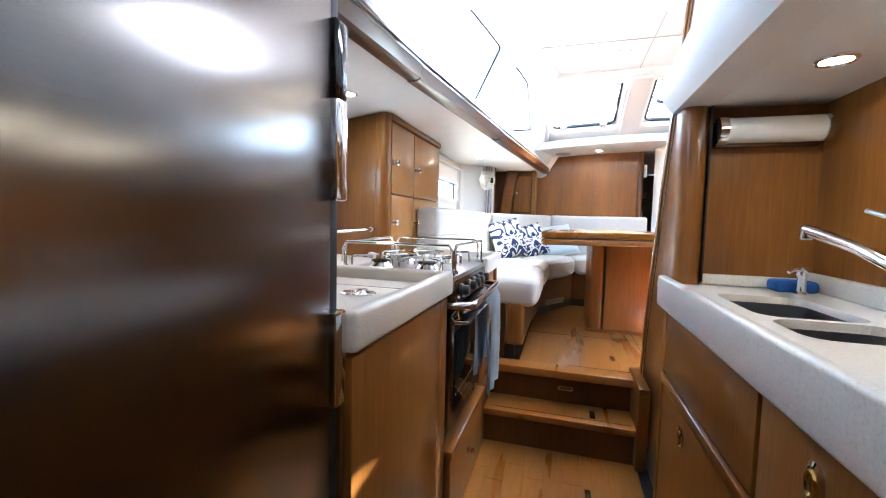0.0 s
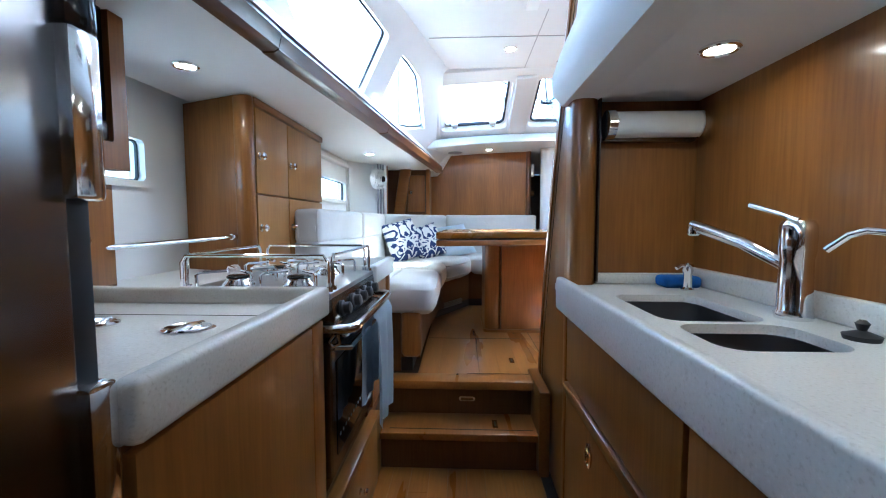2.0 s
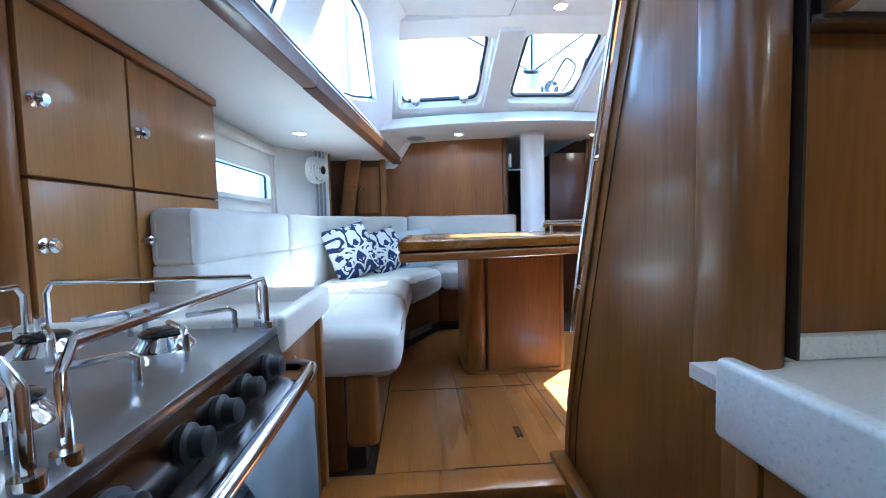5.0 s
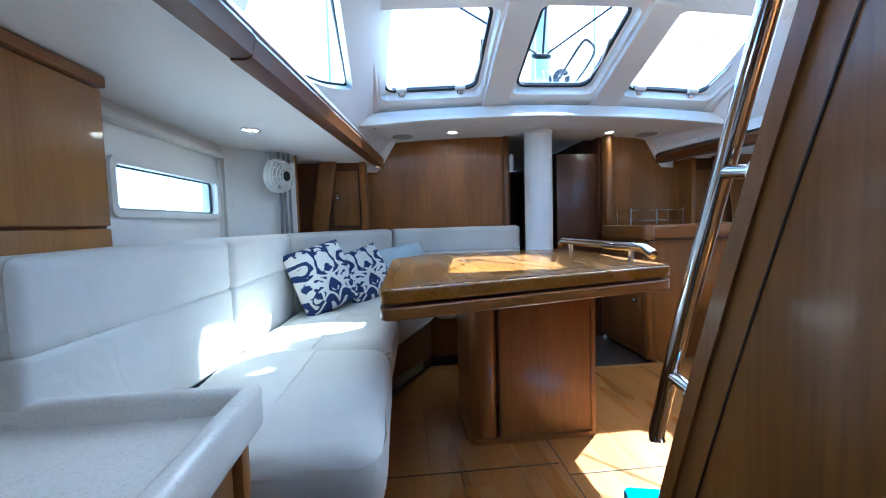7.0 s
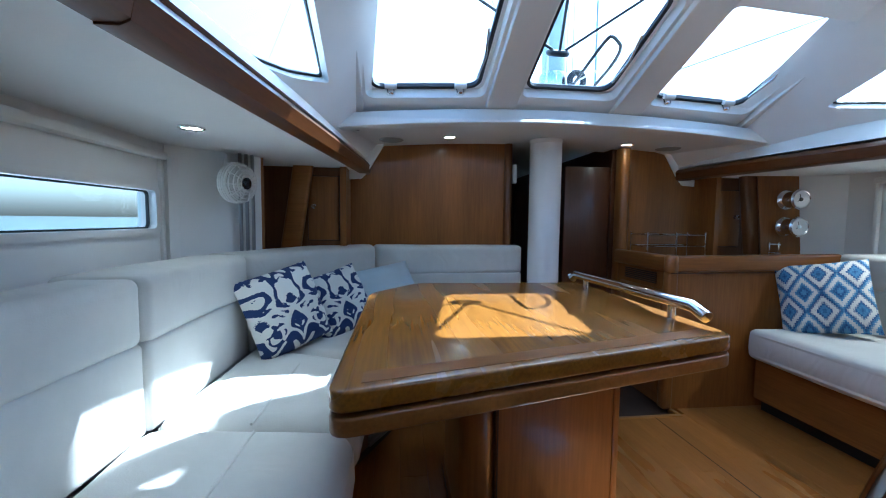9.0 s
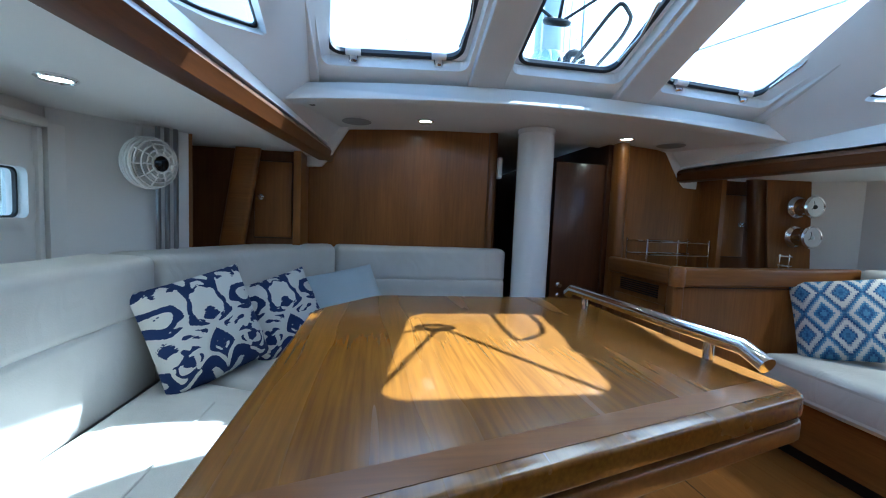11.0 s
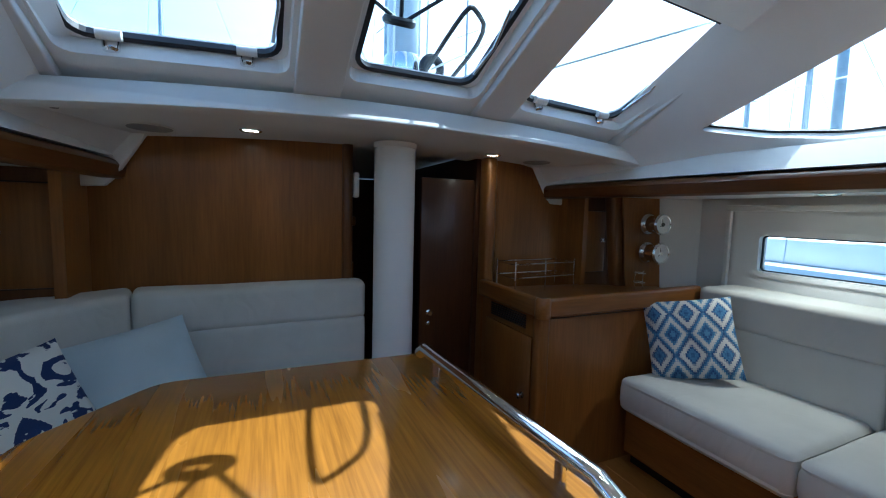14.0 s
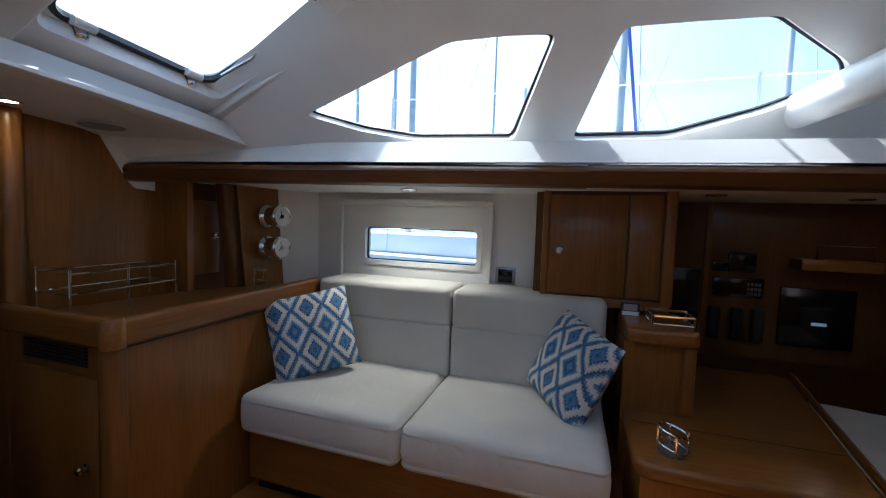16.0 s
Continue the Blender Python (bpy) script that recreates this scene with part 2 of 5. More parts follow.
def prism(pts, d, bevel=0.0, seg=2, bm=None):
    """Polygon of 3D points swept by the vector d."""
    own = bmesh.new()
    a = [own.verts.new(Vector(p)) for p in pts]
    b = [own.verts.new(Vector(p) + Vector(d)) for p in pts]
    own.faces.new(a)
    own.faces.new(b[::-1])
    for i in range(len(a)):
        j = (i + 1) % len(a)
        own.faces.new((a[j], a[i], b[i], b[j]))
    bmesh.ops.recalc_face_normals(own, faces=own.faces[:])
    if bevel:
        bmesh.ops.bevel(own, geom=own.edges[:], offset=bevel, segments=seg, profile=0.5, affect="EDGES")
    if bm is None:
        return own
    me = bpy.data.meshes.new("tmp")
    own.to_mesh(me)
    own.free()
    bm.from_mesh(me)
    bpy.data.meshes.remove(me)
    return bm


def zprism(pts, z0, z1, bevel=0.0, seg=2, bm=None):
    return prism([(x, y, z0) for x, y in pts], (0, 0, z1 - z0), bevel, seg, bm)


def cyl(p, q, r, r2=None, n=20, bm=None, caps=True):
    bm = bm or bmesh.new()
    p, q = Vector(p), Vector(q)
    m = Matrix.Translation((p + q) / 2) @ (q - p).to_track_quat("Z", "Y").to_matrix().to_4x4()
    bmesh.ops.create_cone(bm, cap_ends=caps, segments=n, radius1=r, radius2=r if r2 is None else r2, depth=(q - p).length, matrix=m)
    return bm


def tube(pts, r, n=10, bm=None, smooth=0):
    """Round bar along points; smooth: corner-cutting passes."""
    bm = bm or bmesh.new()
    pts = [Vector(p) for p in pts]
    for _ in range(smooth):
        out = [pts[0]]
        for a, b in zip(pts, pts[1:]):
            out += [a.lerp(b, 0.25), a.lerp(b, 0.75)]
        pts = out + [pts[-1]]
    rings, side = [], None
    for i, p in enumerate(pts):
        d = (pts[min(i + 1, len(pts) - 1)] - pts[max(i - 1, 0)]).normalized()
        if side is None:
            side = d.orthogonal().normalized()
        side = (side - d * side.dot(d)).normalized()
        up = d.cross(side)
        rings.append([bm.verts.new(p + r * (math.cos(k * math.tau / n) * side + math.sin(k * math.tau / n) * up)) for k in range(n)])
    for a, b in zip(rings, rings[1:]):
        for k in range(n):
            bm.faces.new((a[k], a[(k + 1) % n], b[(k + 1) % n], b[k]))
    bm.faces.new(rings[0][::-1])
    bm.faces.new(rings[-1])
    return bm


def lathe(profile, at=(0, 0, 0), axis=(0, 0, 1), n=24, bm=None):
    """Turned body: (radius, height) pairs about an axis."""
    bm = bm or bmesh.new()
    m = Matrix.Translation(at) @ Vector(axis).to_track_quat("Z", "Y").to_matrix().to_4x4()
    rings = [[bm.verts.new(m @ Vector((max(r, 1e-4) * math.cos(k * math.tau / n), max(r, 1e-4) * math.sin(k * math.tau / n), h))) for k in range(n)] for r, h in profile]
    for a, b in zip(rings, rings[1:]):
        for k in range(n):
            bm.faces.new((a[k], a[(k + 1) % n], b[(k + 1) % n], b[k]))
    bm.faces.new(rings[0][::-1])
    bm.faces.new(rings[-1])
    return bm


def rrect(u0, u1, v0, v1, r, n=5):
    out = []
    for cx, cy, a0 in ((u1 - r, v1 - r, 0), (u0 + r, v1 - r, 90), (u0 + r, v0 + r, 180), (u1 - r, v0 + r, 270)):
        out += [(cx + r * math.cos(radians(a0 + 90 * k / n)), cy + r * math.sin(radians(a0 + 90 * k / n))) for k in range(n + 1)]
    return out


def rounded(pts, r, n=4):
    """A 2D polygon with rounded corners."""
    out, c = [], len(pts)
    for i in range(c):
        p, a, b = Vector(pts[i]), Vector(pts[i - 1]), Vector(pts[(i + 1) % c])
        da, db = (a - p), (b - p)
        k = min(r, da.length * 0.45, db.length * 0.45)
        s, e = p + da.normalized() * k, p + db.normalized() * k
        for j in range(n + 1):
            t = j / n
            out.append(tuple((1 - t) ** 2 * s + 2 * t * (1 - t) * p + t * t * e))
    return out


def sheet(outer, holes, O, U, V, th, bm=None):
    """A flat panel with openings, of thickness th along U x V."""
    own = bmesh.new()
    O, U, V = Vector(O), Vector(U).normalized(), Vector(V).normalized()
    N = U.cross(V).normalized()
    for loop in (outer, *holes):
        vs = [own.verts.new(O + u * U + v * V) for u, v in loop]
        for i in range(len(vs)):
            own.edges.new((vs[i], vs[(i + 1) % len(vs)]))
    bmesh.ops.triangle_fill(own, edges=own.edges[:], use_beauty=True, use_dissolve=False, normal=N)
    faces = own.faces[:]
    ext = bmesh.ops.extrude_face_region(own, geom=faces)
    bmesh.ops.translate(own, verts=[v for v in ext["geom"] if isinstance(v, bmesh.types.BMVert)], vec=N * th)
    bmesh.ops.delete(own, geom=[e for e in own.edges if not e.link_faces], context="EDGES")
    bmesh.ops.recalc_face_normals(own, faces=own.faces[:])
    if bm is None:
        return own
    me = bpy.data.meshes.new("tmp")
    own.to_mesh(me)
    own.free()
    bm.from_mesh(me)
    bpy.data.meshes.remove(me)
    return bm


def soft_block(pts, z0, z1, r=0.035, puff=0.012, seed=0):
    """A stuffed block over a plan outline."""
    bm = zprism(pts, z0, z1)
    bmesh.ops.subdivide_edges(bm, edges=bm.edges[:], cuts=5, use_grid_fill=True)
    bmesh.ops.triangulate(bm, faces=[f for f in bm.faces if len(f.verts) > 4])
    ax = [sum(c) / len(pts) for c in zip(*pts)]
    es = [e for e in bm.edges if len(e.link_faces) == 2 and e.calc_face_angle(0) > 0.6]
    bmesh.ops.bevel(bm, geom=es, offset=r, segments=4, profile=0.5, affect="EDGES")
    bm.normal_update()
    zm = (z0 + z1) / 2
    for v in bm.verts:
        w = noise.noise(Vector((v.co.x * 4 + seed, v.co.y * 4, v.co.z * 4)))
        v.co += v.normal * (puff * (0.5 + 0.8 * w))
    return bm


def lens_pillow(w, h, t, n=20):
    """A stuffed square pillow in its own xy plane."""
    bm = bmesh.new()
    grid = {}
    for s in (1, -1):
        for i in range(n + 1):
            for j in range(n + 1):
                u, v = 2 * i / n - 1, 2 * j / n - 1
                edge = i in (0, n) or j in (0, n)
                if s == -1 and edge:
                    grid[s, i, j] = grid[1, i, j]
                    continue
                pinch = 1 - 0.07 * ((1 - u * u) + (1 - v * v)) * (abs(u) ** 4 + abs(v) ** 4) / 2
                z = s * t / 2 * ((1 - u ** 4) * (1 - v ** 4)) ** 0.6 * (1 + 0.18 * noise.noise(Vector((u * 2, v * 2, s * 3.1))))
                grid[s, i, j] = bm.verts.new((u * w / 2 * pinch, v * h / 2 * pinch, z))
    for s in (1, -1):
        for i in range(n):
            for j in range(n):
                f = [grid[s, i, j], grid[s, i + 1, j], grid[s, i + 1, j + 1], grid[s, i, j + 1]]
                bm.faces.new(f if s == 1 else f[::-1])
    return bm


def knob_at(parent, at, axis=(1, 0, 0), r=0.014):
    k = part("knob", lathe([(r * 0.95, 0), (r, 0.003), (r * 0.45, 0.006), (r * 0.45, 0.014), (r * 0.9, 0.018), (r, 0.024), (r * 0.6, 0.030)], at, axis, 18), CHROME, parent, "chrome push knob")
    return k

# ---- the setting ----
CX = 0.775          # centreline
ZS, ZC, ZT = 0.37, 0.945, 1.08


def mx(x):
    return 2 * CX - x


def wall(name, label, outer, holes, O, U, th, mat=HULLW, V=(0, 0, 1)):
    return solid(name, sheet(outer, holes, O, U, V, th), mat, label, "wall", "", "structure", False)


hole1 = rrect(3.06, 3.53, 1.29, 1.455, 0.02)
wall("wall_port_aft", "white lacquered hull lining behind the galley", [(0, -0.3), (3.95, -0.3), (3.95, 1.75), (0, 1.75)], [hole1], (-1.25, -0.6, 0), (0, 1, 0), -0.06)
wall("wall_port", "white lacquered hull lining with a slot window", [(-0.1, 0), (0.97, 0), (0.97, 1.75), (-0.1, 1.75)], [rrect(0.20, 0.88, 1.31, 1.465, 0.012)], (-1.01, 3.87, 0), (0.02, 1, 0), -0.06)
wall("wall_port_return", "white lining beside the tall locker", [(0, 0), (0.33, 0), (0.33, 1.75), (0, 1.75)], [], (-1.33, 3.87, 0), (1, 0.05, 0), -0.04)
wall("wall_port_pilaster", "white pilaster that carries the fan", [(0, 0), (0.42, 0), (0.42, 1.75), (0, 1.75)], [], (-0.985, 4.82, 0), (0.67, 0.75, 0), -0.05)
wall("wall_port_corner", "cherry return beside the pilaster", [(0, 0), (0.42, 0), (0.42, 1.75), (0, 1.75)], [], (-0.70, 5.132, 0), (-0.45, 0.89, 0), -0.03, WOOD_V)
solid("trim", prism([(-0.965, 4.80, 0.9), (-0.945, 4.84, 0.9), (-0.945, 4.84, 1.6), (-0.965, 4.80, 1.6)], (-0.05, 0.02, 0)), HULLW, "white upright edge of the window bay", "trim", "", "structure")
wall("wall_starboard", "white lacquered hull lining with a slot window", [(0, 0), (1.6, 0), (1.6, 1.75), (0, 1.75)], [rrect(0.555, 1.205, 1.28, 1.47, 0.03)], (2.585, 5.40, 0), (-0.02, -1, 0), -0.06)
wall("wall_starboard_aft", "shade-toned lining behind the chart table", [(0, 0), (4.2, 0), (4.2, 1.75), (0, 1.75)], [], (3.02, 3.85, 0), (0, -1, 0), -0.06, WOOD_D)
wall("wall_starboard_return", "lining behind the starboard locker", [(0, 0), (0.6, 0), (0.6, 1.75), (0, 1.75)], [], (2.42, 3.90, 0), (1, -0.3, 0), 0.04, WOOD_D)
wall("wall_starboard_pilaster", "white pilaster beside the instrument pillar", [(0, 0), (0.34, 0), (0.34, 1.75), (0, 1.75)], [], (2.36, 5.34, 0), (0.75, -0.62, 0), -0.04)
wall("wall_aft", "plain veneered bulkhead behind the galley", [(-1.3, -0.3), (3.05, -0.3), (3.05, 2.35), (-1.3, 2.35)], [], (0, -0.55, 0), (1, 0, 0), 0.05, WOOD_V)
solid("floor", bx(-1.3, 3.05, -0.6, 3.215, -0.12, -0.02), SEAM, "narrow galley floor of varnished planks", "floor", "", "structure")
sal = solid("floor", bx(-1.3, 3.05, 3.40, 9.0, ZS - 0.12, ZS - 0.02), SEAM, "varnished plank floor of the saloon", "floor", "", "structure")
gal = bpy.data.objects["floor"]
aftfl = solid("floor", bx(0.46, 3.05, -0.6, 3.38, ZS - 0.12, ZS - 0.004), WOOD_F, "varnished floor beside the chart table", "floor", "", "structure")

# forward bulkheads
wall("wall_bulkhead_port", "wide cherry veneer bulkhead panel", [(-0.36, 0.33), (0.635, 0.33), (0.635, 1.88), (0.40, 1.895), (-0.13, 1.85), (-0.36, 1.80)], [], (0, 5.62, 0), (1, 0, 0), -0.05, WOOD_V)
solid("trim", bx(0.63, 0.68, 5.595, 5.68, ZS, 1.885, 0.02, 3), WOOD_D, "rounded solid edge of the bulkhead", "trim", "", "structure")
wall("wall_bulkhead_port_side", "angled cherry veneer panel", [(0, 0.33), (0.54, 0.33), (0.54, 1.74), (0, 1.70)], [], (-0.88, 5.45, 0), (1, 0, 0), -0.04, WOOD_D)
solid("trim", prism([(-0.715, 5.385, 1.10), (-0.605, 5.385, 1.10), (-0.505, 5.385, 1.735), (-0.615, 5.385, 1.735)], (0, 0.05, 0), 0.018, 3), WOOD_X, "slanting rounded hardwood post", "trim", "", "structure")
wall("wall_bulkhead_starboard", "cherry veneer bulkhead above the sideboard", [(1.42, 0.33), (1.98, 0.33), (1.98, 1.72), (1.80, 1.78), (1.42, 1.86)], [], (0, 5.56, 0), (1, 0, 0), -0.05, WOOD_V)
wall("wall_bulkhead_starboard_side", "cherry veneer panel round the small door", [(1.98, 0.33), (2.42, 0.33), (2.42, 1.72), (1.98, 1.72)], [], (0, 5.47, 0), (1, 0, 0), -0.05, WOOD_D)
solid("trim", bx(1.365, 1.43, 5.50, 5.60, ZS, 1.845, 0.026, 4), WOOD_V, "rounded hardwood corner post of the bulkhead", "trim", "", "structure")
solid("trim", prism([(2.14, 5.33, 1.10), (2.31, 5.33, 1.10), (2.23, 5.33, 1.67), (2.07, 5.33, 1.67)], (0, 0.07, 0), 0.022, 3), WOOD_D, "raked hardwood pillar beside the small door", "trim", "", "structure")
solid("wall_bulkhead_starboard_return", bx(1.955, 1.985, 5.42, 5.61, ZS, 1.76), WOOD_V, "narrow cherry return beside the sideboard", "wall", "", "structure")
solid("wall_bulkhead_port_return", bx(-0.372, -0.338, 5.40, 5.67, ZS, 1.79), WOOD_V, "narrow cherry return beside the small door", "wall", "", "structure")
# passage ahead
wall("wall_passage_starboard", "veneered side of the passage, shade in its colour", [(0, 0.33), (2.2, 0.33), (2.2, 1.86), (0, 1.86)], [], (1.39, 5.6, 0), (0, 1, 0), -0.04, PASSAGE_SHADE)
wall("wall_passage_port", "veneered side of the passage, shade in its colour", [(0, 0.33), (2.2, 0.33), (2.2, 1.86), (0, 1.86)], [], (0.40, 5.66, 0), (0, 1, 0), 0.04, PASSAGE_SHADE)
wall("wall_passage_end", "veneered end of the passage, shade in its colour", [(0.3, 0.33), (1.5, 0.33), (1.5, 1.86), (0.3, 1.86)], [], (0, 7.8, 0), (1, 0, 0), -0.04, PASSAGE_SHADE)
dr = solid("door_1", bx(1.04, 1.35, 5.62, 5.66, ZS, 1.72, 0.006), PASSAGE_SHADE, "veneered door standing open in the passage, shade in its colour", "door", "", "structure")
part("door_handle", lathe([(0.014, 0), (0.016, 0.01), (0.008, 0.014), (0.013, 0.03)], (1.09, 5.62, 1.00), (0, -1, 0)), CHROME, dr, "small chrome door handle")
part("door_handle", lathe([(0.010, 0), (0.012, 0.008), (0.005, 0.012)], (1.09, 5.62, 0.94), (0, -1, 0)), CHROME, dr)
sb = thing("bunk", "white berth with a cherry front in the forward cabin", "bunk")
part("mattress", soft_block([(0.45, 6.3), (0.80, 6.3), (0.80, 7.4), (0.45, 7.4)], 1.20, 1.32, 0.03), CREAM, sb)
part("front", bx(0.44, 0.82, 6.27, 6.30, 0.9, 1.20), WOOD_X, sb)
part("shelf", bx(0.44, 0.82, 6.2, 6.6, 1.44, 1.50, 0.01), WOOD_X, sb)
box_ = solid("switch_box", bx(0.682, 0.71, 5.60, 5.64, 1.60, 1.72, 0.008), PLAST, "small white plastic box on the bulkhead edge", "switch box")

# ceilings and deck
def soffit(name, pts, z, th, label):
    return solid(name, zprism(pts, z, z + th), WHITE, label, "ceiling", "", "structure", False)


PB = [(-0.26, 5.70), (-0.49, 3.70), (-0.61, 2.60), (-0.74, 1.0), (-0.86, -0.6)]      # port deck beam
SB = [(mx(x), y) for x, y in PB]
soffit("ceiling", [(-1.36, -0.6), PB[4], PB[3], PB[2], PB[1], PB[0], (-1.0, 5.70), (-1.15, 4.0)], 1.652, 0.05, "low white lining under the port side deck")
soffit("ceiling", [SB[0], SB[1], SB[2], SB[3], SB[4], (3.08, -0.6), (3.08, 3.6), (2.62, 5.70)], 1.652, 0.05, "low white lining under the starboard side deck")
soffit("ceiling", [(0.40, -0.6), (0.40, 2.78), (0.80, 2.78), (0.80, -0.6)], 1.515, 0.05, "low white lining over the sink")
fair = bmesh.new()
prism([(0.30, 0, 1.515), (0.27, 0, 1.55), (0.265, 0, 1.60), (0.29, 0, 1.68), (0.34, 0, 1.80), (0.36, 0, 2.02), (0.46, 0, 2.02), (0.46, 0, 1.55), (0.40, 0, 1.515)], (0, 3.33, 0), 0, 2, fair)
bmesh.ops.translate(fair, verts=fair.verts[:], vec=(0, -0.55, 0))
solid("ceiling", fair, WHITE, "rounded white fairing below the cockpit", "ceiling", "", "structure")
def deck_edge(beam, s, name):
    """The fore-and-aft hardwood fiddle and the white curb above it."""
    bm = bmesh.new()
    tr = bmesh.new()
    for (x0, y0), (x1, y1) in zip(beam, beam[1:]):
        prism([(x0, y0, 1.635), (x0 + 0.035 * s, y0, 1.635), (x0 + 0.05 * s, y0, 1.643), (x0 + 0.058 * s, y0, 1.68), (x0 + 0.06 * s, y0, 1.685), (x0 + 0.05 * s, y0, 1.702), (x0 + 0.03 * s, y0, 1.711), (x0, y0, 1.712)], (x1 - x0, y1 - y0, -0.004), 0, 2, bm)
        prism([(x0 - 0.01 * s, y0, 1.715), (x0 + 0.045 * s, y0, 1.715), (x0 - 0.02 * s, y0, 1.80), (x0 - 0.07 * s, y0, 1.80)], (x1 - x0, y1 - y0, 0), 0, 2, tr)
    solid("trim", bm, WOOD_B, "heavy varnished hardwood trim along the side deck", "trim", "", "structure")
    solid("trim", tr, GLOSSW, "white curb below the cabin windows", "trim", "", "structure")


deck_edge(PB, 1, "p")
deck_edge(SB, -1, "s")

# cabin sides: sloping, with two windows each
WA = rounded([(1.01, 0.112), (1.206, 0.05), (1.404, 0.017), (1.785, 0.025), (1.943, 0.395), (1.79, 0.39), (1.596, 0.37)], 0.03)
WB = rounded([(2.0, 0.028), (2.352, 0.045), (2.646, 0.144), (2.883, 0.258), (2.852, 0.31), (2.607, 0.445), (2.36, 0.43), (2.15, 0.414)], 0.03)
CO = [(-0.2, -0.14), (4.3, -0.14), (4.3, 0.60), (1.36, 0.60), (0.60, 0.17), (-0.2, 0.17)]
def cabin_side(s, name, wn_name):
    O = (1.695 if s > 0 else mx(1.695), 5.70, 1.80)
    U, V = (0.25 * s, -1, 0), (-0.62 * s, 0, 0.78)
    th = 0.05 if s < 0 else -0.05
    if s > 0:
        th = -0.05
    N = Vector(U).normalized().cross(Vector(V).normalized())
    out = 0.05 if N.x * s > 0 else -0.05
    solid(name, sheet(CO, [WA, WB], O, U, V, out), GLOSSW, "white moulded cabin side with two long windows", "wall", "", "structure", False)
    for k, W in enumerate((WA, WB)):
        w = thing(wn_name + "_%d" % (k + 1), "long cabin window with a dark rubber seal", "window", "", "structure")
        c = (sum(p[0] for p in W) / len(W), sum(p[1] for p in W) / len(W))
        inner = [(c[0] + (u - c[0]) * 0.975, c[1] + (v - c[1]) * 0.95) for u, v in W]
        part("seal", sheet(W, [inner], Vector(O) + N * out * 0.7, U, V, out * 0.2), BLACK, w, "thin black seal", False)
        g = part("pane", sheet(inner, [], Vector(O) + N * out * 0.78, U, V, out * 0.08), GLASS, w, "", False)
        g.visible_shadow = False


cabin_side(1, "wall_cabin_starboard", "window_cabin_starboard")
cabin_side(-1, "wall_cabin_port", "window_cabin_port")

# header over the bulkhead, cambered
def hz(x):
    return 1.838 - 0.055 * ((x - CX) / 1.1) ** 2


xs = [-0.40 + k * (2 * (CX + 0.40) / 16) for k in range(17)]
hb = bmesh.new()
prism([(x, 5.0, hz(x)) for x in xs] + [(x, 5.04, hz(x) + 0.075) for x in xs[::-1]], (0, 0.09, 0), 0.008, 2, hb)
solid("trim", hb, WHITE, "cambered white header below the forward hatches", "trim", "", "structure")
cb = bmesh.new()
for a, b in zip(xs, xs[1:]):
    prism([(a, 5.05, hz(a) + 0.012), (b, 5.05, hz(b) + 0.012), (b, 5.05, hz(b) + 0.05), (a, 5.05, hz(a) + 0.05)], (0, 0.67, 0), 0, 2, cb)
solid("ceiling", cb, WHITE, "white lining between the header and the bulkhead", "ceiling", "", "structure", smooth=False)
solid("ceiling", bx(0.35, 1.5, 5.7, 8.0, 1.87, 1.92), WHITE, "white lining over the passage", "ceiling", "", "structure")
for s in (1, -1):
    kx = lambda x: x if s > 0 else mx(x)
    solid("trim", prism([(kx(-0.36), 5.555, 1.60), (kx(-0.27), 5.555, 1.605), (kx(-0.235), 5.555, 1.64), (kx(-0.12), 5.555, 1.83), (kx(-0.36), 5.555, 1.83)], (0, 0.04, 0), 0.006), GLOSSW, "white moulded knee under the deck edge", "trim", "", "structure")

